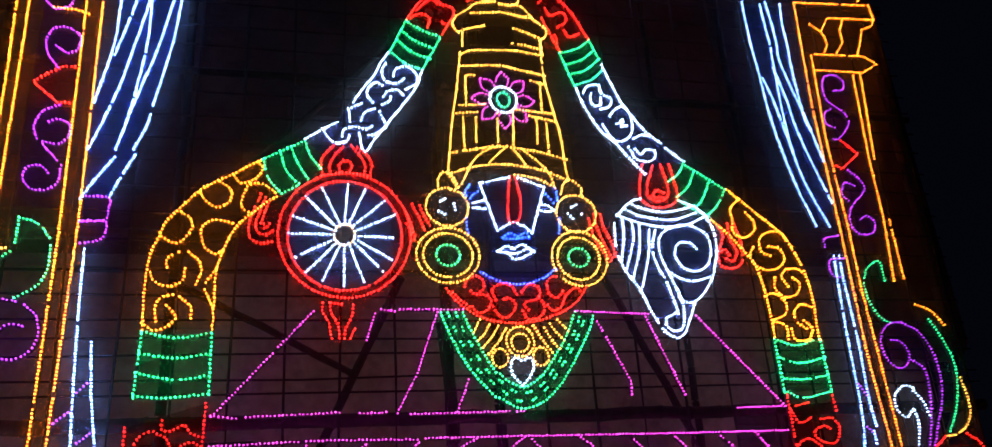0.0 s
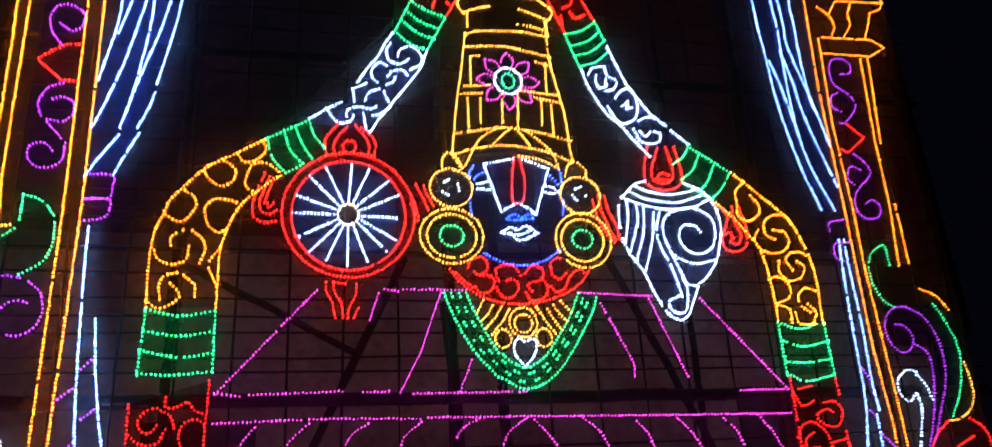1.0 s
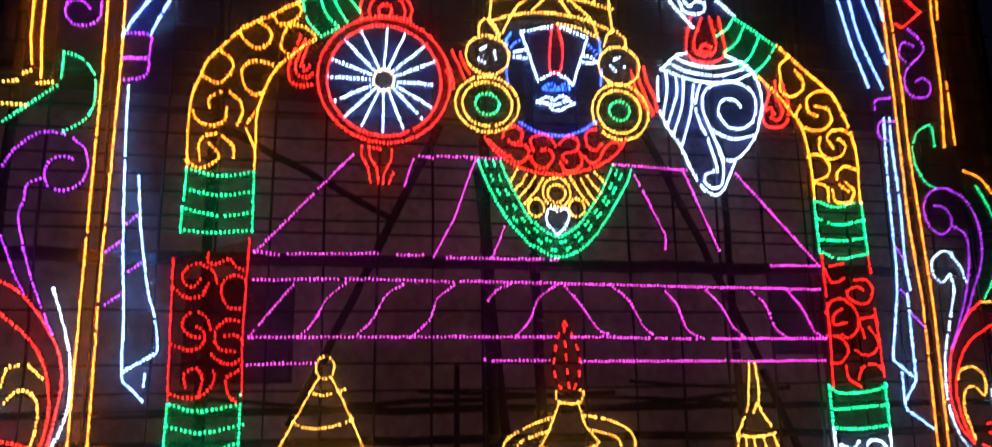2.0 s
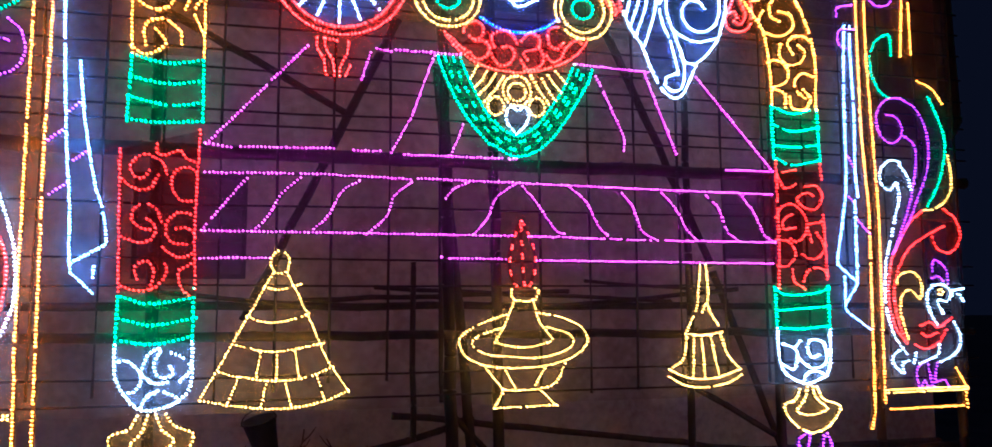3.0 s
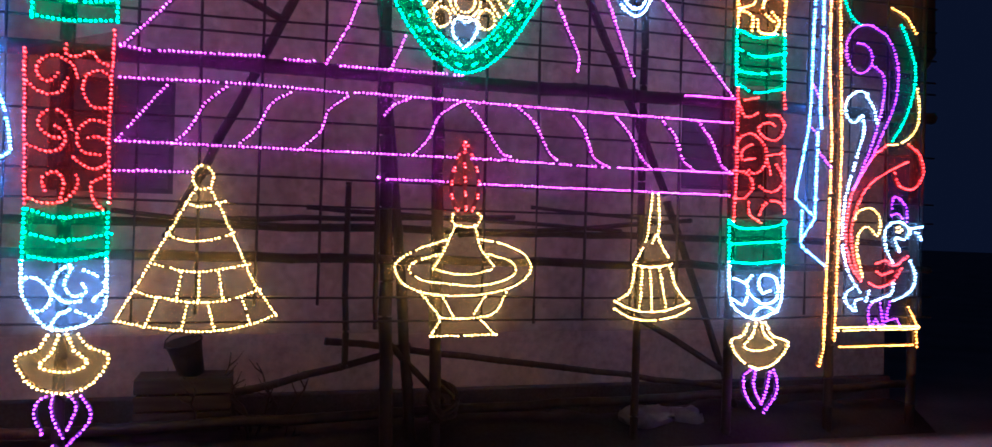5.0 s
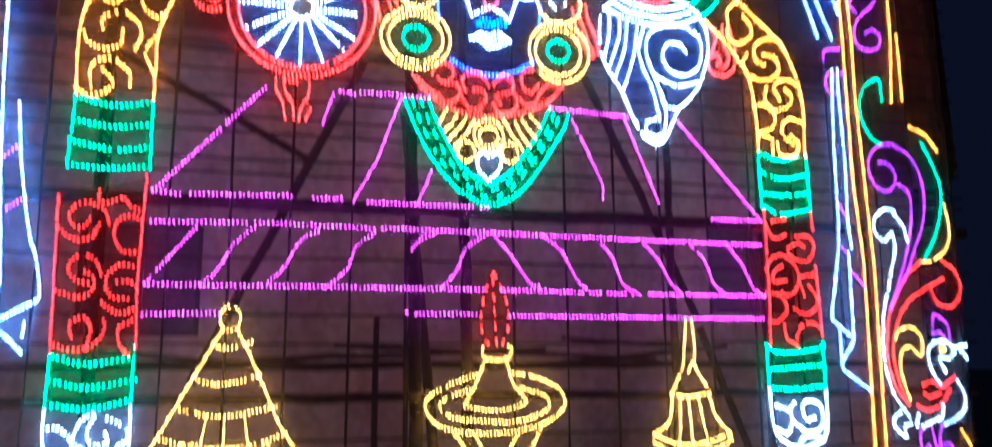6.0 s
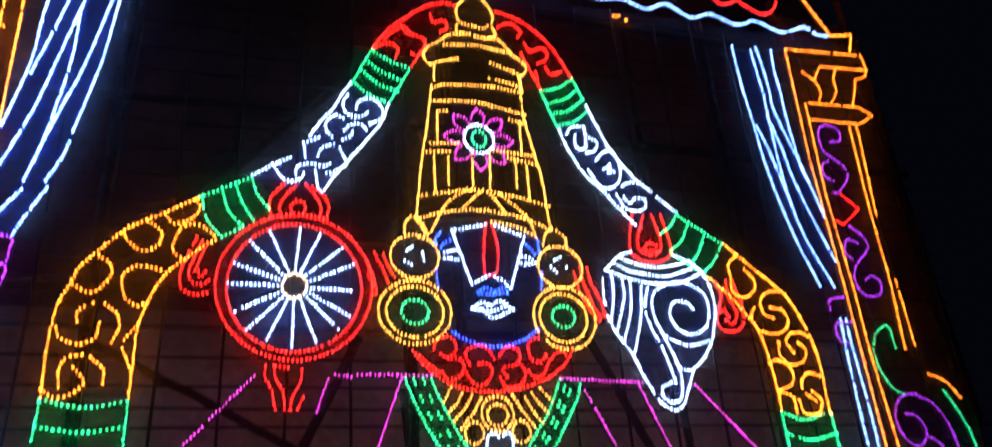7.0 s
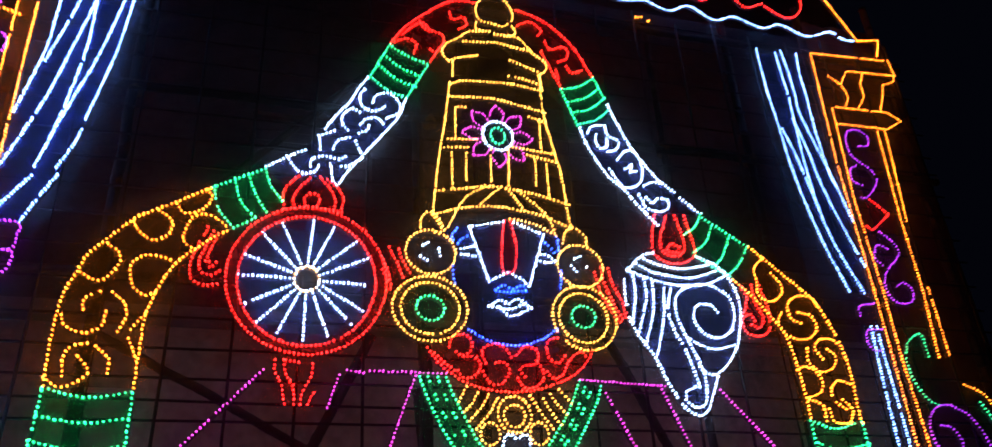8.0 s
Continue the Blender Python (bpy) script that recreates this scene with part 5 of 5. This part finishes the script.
led(fig, "scroll", "violet", bend(-4.39, 6.45, -4.52, 6.38, -4.58, 6.23, -4.54, 6.09), bend(-4.46, 6.27, -4.38, 6.3, -4.28, 6.25, -4.27, 6.13, -4.35, 6.04, -4.49, 6.05, -4.34, 5.87), bend(-4.4, 5.74, -4.47, 5.81, -4.57, 5.8, -4.61, 5.69, -4.53, 5.58, -4.4, 5.57, -4.31, 5.65, -4.3, 5.82))
led(fig, "diamond", "red", line(-4.3, 6.88, -4.4, 6.88, -4.53, 6.79, -4.65, 6.69, -4.41, 6.48, -4.27, 6.48))
led(fig, "cap", "amber", line(-4.64, 7.92, -4.44, 7.94, -4.24, 7.93), line(-4.57, 7.55, -4.41, 7.54), line(-4.37, 7.54, -4.24, 7.5), bend(-4.49, 8.25, -4.5, 8.12, -4.43, 8.04, -4.29, 8.05))
led(fig, "foot", "gold", line(-5.05, 4.98, -4.94, 5), line(-4.9, 5.07, -4.84, 5.1), line(-5.04, 4.78, -4.85, 4.77), line(-4.78, 4.98, -4.65, 5))
fig = thing("curtain_light", "swagged curtain drawn in cool white LED strings with violet ties", "light figure")
led(fig, "fold", "ice",
    bend(-3.92, 8.65, -3.92, 8.16, -3.96, 7.66, -3.98, 7.14, -4.09, 6.51), bend(-3.65, 8.58, -3.72, 8.19, -3.85, 7.53, -3.96, 7.05), bend(-3.56, 8.63, -3.59, 8.22, -3.67, 7.8, -3.79, 7.17, -3.88, 6.71, -3.99, 6.31, -4.09, 6), bend(-3.67, 7.77, -3.67, 7.25, -3.72, 6.74, -3.8, 6.19), bend(-3.4, 8.62, -3.41, 8.11, -3.48, 7.64, -3.58, 7.1, -3.74, 6.49, -3.85, 6.01), bend(-3.33, 8.68, -3.35, 8.26, -3.39, 7.68, -3.44, 7.18, -3.56, 6.51), bend(-3.57, 6.4, -3.61, 6.24, -3.69, 6.02), bend(-3.67, 5.96, -3.77, 5.74, -3.86, 5.51), bend(-3.85, 5.93, -3.98, 5.72, -4.1, 5.49))
led(fig, "tie", "violet", bend(-4.09, 5.52, -3.86, 5.51, -3.85, 5.39, -3.87, 5.29, -4.08, 5.27), bend(-4.06, 5.27, -3.87, 5.27, -3.85, 5.17, -3.9, 5.09, -4.05, 5.06))
net(fig, bend(-3.92, 8.65, -3.92, 8.16, -3.96, 7.66, -3.98, 7.14, -4.09, 6.51, -4.16, 6.05, -4.1, 5.49), bend(-3.33, 8.68, -3.35, 8.26, -3.39, 7.68, -3.44, 7.18, -3.56, 6.51, -3.67, 5.96, -3.86, 5.51), blue_glow_net)
led(fig, "hem", "ice",
    bend(-4.01, 5, -4, 4.59, -3.98, 4.15, -3.94, 3.46, -3.89, 2.84, -3.88, 2.48, -3.86, 2.35), line(-3.86, 2.35, -3.69, 2.18), bend(-3.86, 4.15, -3.84, 3.94, -3.8, 3.62, -3.72, 3.16, -3.64, 2.89, -3.6, 2.64, -3.62, 2.58, -3.86, 2.43), line(-3.69, 2.4, -3.69, 2.31))
led(fig, "tie", "violet",
    line(-4.08, 3.46, -3.95, 3.57), line(-3.93, 3.71, -3.85, 3.79), line(-3.88, 3.29, -3.79, 3.37), line(-4.05, 3, -3.92, 3.1))
fig = thing("peacock_light", "peacock with curling tail drawn in coloured LED strings", "light figure")
led(fig, "leaf", "green", line(-4.58, 5.05, -4.58, 5.29), bend(-4.58, 5.29, -4.49, 5.27, -4.39, 5.21, -4.31, 5.1), bend(-4.29, 5.03, -4.29, 4.82, -4.35, 4.66, -4.52, 4.54), line(-5.02, 4.61, -4.61, 4.97))
led(fig, "tail_curl", "violet", bend(-4.98, 4.21, -4.89, 4.37, -4.73, 4.51, -4.6, 4.53, -4.5, 4.51), bend(-4.43, 4.48, -4.33, 4.38, -4.29, 4.21, -4.34, 4.07, -4.46, 4, -4.59, 4.03, -4.64, 4.14, -4.61, 4.25, -4.52, 4.31, -4.42, 4.29))
led(fig, "tail_feather", "violet", bend(-4.67, 4.1, -4.77, 4.04, -4.78, 3.9, -4.81, 3.76, -4.73, 3.44, -4.63, 3.15, -4.52, 2.9, -4.45, 2.75), bend(-4.93, 3.58, -4.86, 3.42, -4.79, 3.25, -4.7, 3.09))
led(fig, "tail_feather", "red", bend(-4.89, 3.19, -4.76, 3.12, -4.59, 2.94, -4.44, 2.71, -4.36, 2.51, -4.34, 2.28, -4.4, 1.83), bend(-4.87, 2.92, -4.69, 2.77, -4.54, 2.59, -4.45, 2.36, -4.42, 2.08, -4.47, 1.77, -4.58, 1.64))
led(fig, "tail_feather", "white", bend(-4.47, 3.13, -4.38, 2.86, -4.3, 2.59, -4.27, 2.32, -4.28, 2.08, -4.37, 1.83, -4.56, 1.58))
led(fig, "plume", "gold", bend(-4.8, 2.32, -4.77, 2.46, -4.68, 2.49), bend(-4.61, 2.49, -4.49, 2.38), bend(-4.76, 2.18, -4.7, 2.26, -4.61, 2.28, -4.52, 2.2, -4.5, 2.06, -4.53, 1.85, -4.64, 1.67))
led(fig, "body", "red", bend(-4.77, 1.88, -4.66, 1.85, -4.57, 1.82))
led(fig, "crest", "violet", bend(-4.94, 2.38, -4.97, 2.58, -5.12, 2.48, -5.14, 2.32), bend(-4.94, 2.38, -5.02, 2.4, -5.08, 2.35))
led(fig, "head", "white", bend(-4.94, 2.3, -5.06, 2.31, -5.17, 2.24, -5.12, 2.13, -4.99, 2.14, -5.05, 2), bend(-4.94, 2.3, -4.86, 2.2, -4.88, 2.03, -4.97, 1.88))
led(fig, "eye", "gold", ring(-5.04, 2.23, 0.03, 0.03))
led(fig, "beak", "white", line(-5.18, 2.24, -5.34, 2.27), line(-5.18, 2.19, -5.28, 2.21, -5.33, 2.13))
led(fig, "wing", "red", bend(-4.76, 1.87, -4.89, 1.9, -4.99, 1.85, -5.16, 1.95), bend(-4.68, 1.67, -4.79, 1.62, -4.97, 1.68, -5.08, 1.82), bend(-4.77, 1.78, -4.84, 1.75, -4.96, 1.79))
led(fig, "breast", "white", bend(-5.19, 1.9, -5.26, 1.77, -5.24, 1.63, -5.14, 1.54, -4.99, 1.48), bend(-4.98, 1.66, -4.96, 1.56, -4.82, 1.5, -4.72, 1.47), line(-4.68, 1.58, -4.64, 1.48))
led(fig, "tail_tip", "white", bend(-4.47, 1.61, -4.39, 1.55, -4.39, 1.46, -4.51, 1.37, -4.5, 1.47, -4.58, 1.5))
led(fig, "leg", "violet", bend(-4.82, 1.5, -4.71, 1.45, -4.67, 1.36, -4.69, 1.23), line(-4.82, 1.45, -4.86, 1.23), line(-4.94, 1.47, -4.88, 1.23), bend(-4.73, 1.23, -4.76, 1.29, -4.8, 1.23), bend(-4.93, 1.27, -5.02, 1.29, -5.07, 1.23))
led(fig, "pedestal_top", "gold", line(-4.27, 1.2, -5.31, 1.21), line(-4.27, 1.17, -5.31, 1.18))
led(fig, "pedestal_base", "orange", line(-4.33, 1, -5.24, 1.01), line(-5.29, 1.15, -5.3, 0.99), line(-5.18, 1.41, -5.31, 1.2))

# right pillar
fig = thing("pillar_light", "tall pillar outlined in amber LED columns with a moulded capital", "light figure")
led(fig, "column", "amber",
    line(3.94, 8.51, 3.87, 7, 3.88, 5.47, 3.87, 3.91, 3.92, 3.03, 3.87, 0.94), line(4.02, 7.73, 3.96, 6.55, 3.99, 5.47, 3.98, 4.77, 4.01, 3.91, 4.04, 3.02, 4, 1.03), line(4.56, 7.49, 4.5, 6.43, 4.49, 5.49, 4.43, 4.8), line(4.67, 7.51, 4.57, 6.34), line(4.57, 5.55, 4.57, 4.83))
led(fig, "cap", "amber", line(3.94, 8.52, 5.06, 8.59, 5.08, 8.38, 5.03, 8.27, 4.86, 8.2, 4.79, 8, 4.7, 7.8), line(4.41, 8.33, 5.09, 8.37))
led(fig, "cap_flute", "amber",
    bend(4.37, 8.31, 4.25, 8.12), bend(4.1, 8.21, 4.24, 8.1, 4.29, 7.94, 4.23, 7.81), bend(4.6, 8.31, 4.53, 8.15, 4.52, 7.98, 4.4, 7.8))
led(fig, "capital", "amber", line(4.08, 7.76, 4.78, 7.79, 4.95, 7.69, 4.71, 7.54, 4.03, 7.53))
led(fig, "scroll", "violet", bend(4.23, 7.25, 4.35, 7.27, 4.39, 7.39, 4.29, 7.47, 4.13, 7.43, 4.07, 7.25, 4.11, 7.09, 4.29, 6.95, 4.33, 6.8, 4.14, 6.58, 4.03, 6.59), bend(4.12, 6.98, 4.03, 6.93, 4.01, 6.78, 4.12, 6.73))
led(fig, "diamond", "red", line(4.16, 6.56, 4.35, 6.39, 4.09, 6.18, 4.02, 6.22))
led(fig, "scroll", "violet", bend(4.16, 6.17, 4.3, 6.05, 4.32, 5.91, 4.09, 5.68, 4.04, 5.47, 4.13, 5.36, 4.31, 5.38, 4.36, 5.52, 4.27, 5.59, 4.18, 5.54), bend(4.21, 5.97, 4.08, 6, 4.01, 5.85, 4.08, 5.77))
led(fig, "foot", "amber", line(3.87, 0.94, 3.82, 0.77))
fig = thing("curtain_light", "swagged curtain drawn in cool white LED strings with violet ties", "light figure")
led(fig, "fold", "ice",
    bend(3.19, 8.45, 3.19, 8.17, 3.2, 7.77, 3.19, 7.9, 3.23, 7.42, 3.27, 6.8, 3.4, 6.04, 3.58, 5.44), bend(3.44, 8.43, 3.45, 8.11, 3.47, 7.8, 3.46, 7.68, 3.45, 6.78, 3.52, 6.09, 3.75, 5.44), bend(3.52, 8.48, 3.55, 8.17, 3.56, 7.85, 3.56, 7.57, 3.75, 6.8, 3.86, 6.27), bend(3.73, 8.47, 3.7, 8.15, 3.71, 7.87, 3.7, 7.46, 3.73, 6.85, 3.77, 6.69), bend(3.44, 7.51, 3.54, 7.05, 3.58, 6.71, 3.7, 6.24, 3.85, 5.74), bend(3.27, 7.35, 3.36, 7.01, 3.49, 6.27))
led(fig, "tie", "violet", bend(3.63, 5.19, 3.65, 5.29, 3.83, 5.33), bend(3.84, 5.06, 3.67, 5.04, 3.63, 4.92, 3.68, 4.84, 3.77, 4.84))
net(fig, bend(3.21, 8.39, 3.19, 7.9, 3.23, 7.42, 3.27, 6.8, 3.4, 6.04, 3.58, 5.44), bend(3.74, 8.44, 3.7, 7.46, 3.77, 6.85, 3.85, 6.27, 3.85, 5.74, 3.81, 5.44), blue_glow_net)
led(fig, "hem", "ice",
    bend(3.72, 5.08, 3.7, 4.81, 3.67, 4.1, 3.65, 3.35, 3.58, 2.92, 3.51, 2.59, 3.5, 2.48), line(3.5, 2.48, 3.72, 2.3), bend(3.79, 5.09, 3.78, 4.81, 3.79, 4.11, 3.77, 3.5, 3.79, 3.21), line(3.75, 3.16, 3.73, 2.27, 3.57, 2.06, 3.58, 1.99, 3.86, 1.8), line(3.58, 2.35, 3.57, 2.08))
led(fig, "tie", "violet",
    line(3.68, 3.65, 3.75, 3.53), line(3.65, 3.23, 3.75, 3.13), line(3.77, 2.96, 3.91, 2.81))
fig = thing("peacock_light", "peacock with curling tail on a pedestal drawn in coloured LED strings", "light figure")
led(fig, "leaf", "green", bend(4.31, 4.8, 4.29, 5.03, 4.12, 4.95, 4.05, 4.83), bend(4.03, 4.77, 4.04, 4.57, 4.14, 4.38, 4.25, 4.32))
led(fig, "leaf", "orange", bend(4.63, 4.53, 4.82, 4.45, 4.95, 4.29))
led(fig, "tail_feather", "green", bend(4.76, 4.36, 4.87, 4.14, 4.95, 3.88, 4.92, 3.62, 4.82, 3.35, 4.65, 3.1))
led(fig, "tail_feather", "gold", bend(4.98, 3.7, 5.01, 3.4, 4.93, 3.21, 4.76, 3.1, 4.62, 3.08))
led(fig, "tail_curl", "violet", bend(4.39, 4.32, 4.25, 4.31, 4.12, 4.21, 4.07, 4.05, 4.12, 3.89, 4.24, 3.81, 4.35, 3.86, 4.4, 3.98, 4.33, 4.1, 4.21, 4.12))
led(fig, "tail_feather", "violet", bend(4.41, 4.31, 4.58, 4.22, 4.7, 4.01, 4.73, 3.77, 4.69, 3.51, 4.54, 3.19, 4.42, 2.95, 4.19, 2.6), bend(4.4, 3.9, 4.52, 3.83, 4.56, 3.7, 4.51, 3.38, 4.42, 3.09, 4.22, 2.64))
led(fig, "tail_feather", "white", bend(4.34, 3.6, 4.22, 3.62, 4.09, 3.51, 4.09, 3.37, 4.18, 3.29, 4.28, 3.37), bend(4.34, 3.57, 4.43, 3.45, 4.47, 3.3), bend(4.3, 3.36, 4.31, 3.2, 4.23, 2.94, 4.12, 2.59, 4.09, 2.44, 4.07, 2.07, 4.15, 1.74, 4.3, 1.53))
led(fig, "tail_feather", "red", bend(4.6, 3.08, 4.42, 2.93, 4.25, 2.68, 4.16, 2.49, 4.11, 2.13, 4.17, 1.83, 4.31, 1.64), bend(4.87, 2.91, 4.65, 2.81, 4.42, 2.67, 4.27, 2.47, 4.18, 2.16, 4.23, 1.83, 4.32, 1.65), bend(4.88, 3.1, 5.03, 2.99, 5.08, 2.8, 4.96, 2.63, 4.78, 2.65, 4.71, 2.79))
led(fig, "plume", "gold", bend(4.22, 2.29, 4.26, 2.37, 4.41, 2.41, 4.51, 2.34, 4.54, 2.22, 4.5, 2.12, 4.39, 2.21, 4.28, 2.15, 4.25, 1.97, 4.33, 1.69))
led(fig, "crest", "violet", bend(4.68, 2.34, 4.71, 2.54, 4.86, 2.44, 4.88, 2.28), bend(4.68, 2.34, 4.76, 2.36, 4.82, 2.31))
led(fig, "head", "white", bend(4.68, 2.26, 4.8, 2.27, 4.91, 2.2, 4.86, 2.09, 4.73, 2.1, 4.79, 1.96), bend(4.68, 2.26, 4.6, 2.16, 4.62, 1.99, 4.71, 1.84))
led(fig, "eye", "gold", ring(4.78, 2.19, 0.03, 0.03))
led(fig, "beak", "white", line(4.92, 2.2, 5.08, 2.23), line(4.92, 2.15, 5.02, 2.17, 5.07, 2.09))
led(fig, "wing", "red", bend(4.5, 1.83, 4.63, 1.86, 4.73, 1.81, 4.9, 1.91), bend(4.42, 1.63, 4.53, 1.58, 4.71, 1.64, 4.82, 1.78), bend(4.51, 1.74, 4.58, 1.71, 4.7, 1.75))
led(fig, "breast", "white", bend(4.93, 1.86, 5, 1.73, 4.98, 1.59, 4.88, 1.5, 4.73, 1.44), bend(4.72, 1.62, 4.7, 1.52, 4.56, 1.46, 4.46, 1.43), line(4.42, 1.54, 4.38, 1.44))
led(fig, "tail_tip", "white", bend(4.21, 1.57, 4.13, 1.51, 4.13, 1.42, 4.25, 1.33, 4.24, 1.43, 4.32, 1.46))
led(fig, "leg", "violet",
    bend(4.56, 1.46, 4.45, 1.41, 4.41, 1.32, 4.43, 1.19), line(4.56, 1.41, 4.6, 1.19), line(4.68, 1.43, 4.62, 1.19), bend(4.47, 1.19, 4.5, 1.25, 4.54, 1.19), bend(4.67, 1.23, 4.76, 1.25, 4.81, 1.19))
led(fig, "pedestal_top", "gold", line(4.01, 1.16, 5.05, 1.17), line(4.01, 1.13, 5.05, 1.14))
led(fig, "pedestal_base", "orange", line(4.07, 0.96, 4.98, 0.97), line(5.03, 1.11, 5.04, 0.95), line(4.92, 1.37, 5.05, 1.16))

# top canopy
fig = thing("canopy_light", "red scalloped LED canopy with white wavy hem and amber edge", "light figure")
led(fig, "scallop", "red",
    bend(1.8, 9.65, 1.88, 9.21, 2.03, 9.04, 2.27, 9.15), bend(2.22, 9.74, 2.29, 9.49, 2.34, 9.28), bend(2.61, 9.82, 2.83, 9.58, 2.78, 9.25, 2.61, 9.07, 2.3, 9.16), bend(2.83, 9.68, 3, 9.29, 3.18, 9.08, 3.44, 9.19), bend(3.3, 9.77, 3.46, 9.61, 3.5, 9.29), bend(3.72, 9.86, 3.99, 9.52, 3.97, 9.19, 3.74, 9.02, 3.46, 9.15), bend(1.65, 9.62, 1.66, 9.3, 1.5, 9.08, 1.23, 9.11), bend(0.56, 9.4, 0.49, 9.22, 0.32, 9.1, 0.01, 9.11), bend(0.75, 9.36, 0.89, 9.14), bend(1.23, 9.53, 1.23, 9.28))
led(fig, "wave", "ice",
    bend(-1.23, 9.03, -1.1, 8.97, -0.93, 8.92), bend(-0.82, 8.96, -0.61, 9, -0.39, 8.88, -0.28, 8.85, -0.08, 8.93, 0.07, 8.83, 0.36, 8.87), bend(0.44, 8.87, 0.53, 8.96, 0.73, 8.89, 0.92, 8.86, 1.2, 8.95, 1.34, 8.9, 1.55, 8.86, 1.83, 8.92), bend(1.84, 8.92, 2.14, 8.82, 2.41, 8.94, 2.71, 8.79, 2.99, 8.89, 3.34, 8.79, 3.61, 8.89, 3.96, 8.78, 4.31, 8.91, 4.48, 8.83, 4.64, 8.83))
led(fig, "edge", "amber",
    line(3.04, 9.86, 4.17, 9.87), line(4.17, 9.87, 4.69, 8.84, 5.02, 8.91, 4.92, 8.65), line(3.86, 10.07, 4.36, 10.1, 4.36, 9.93, 4.17, 9.87))
led(fig, "stray_bulb", "orange", line(1.7, 8.63, 1.77, 8.65), line(1.84, 8.6, 1.86, 8.61))
for ob in THINGS:
    if ob.location.length == 0:
        settle_base(ob)
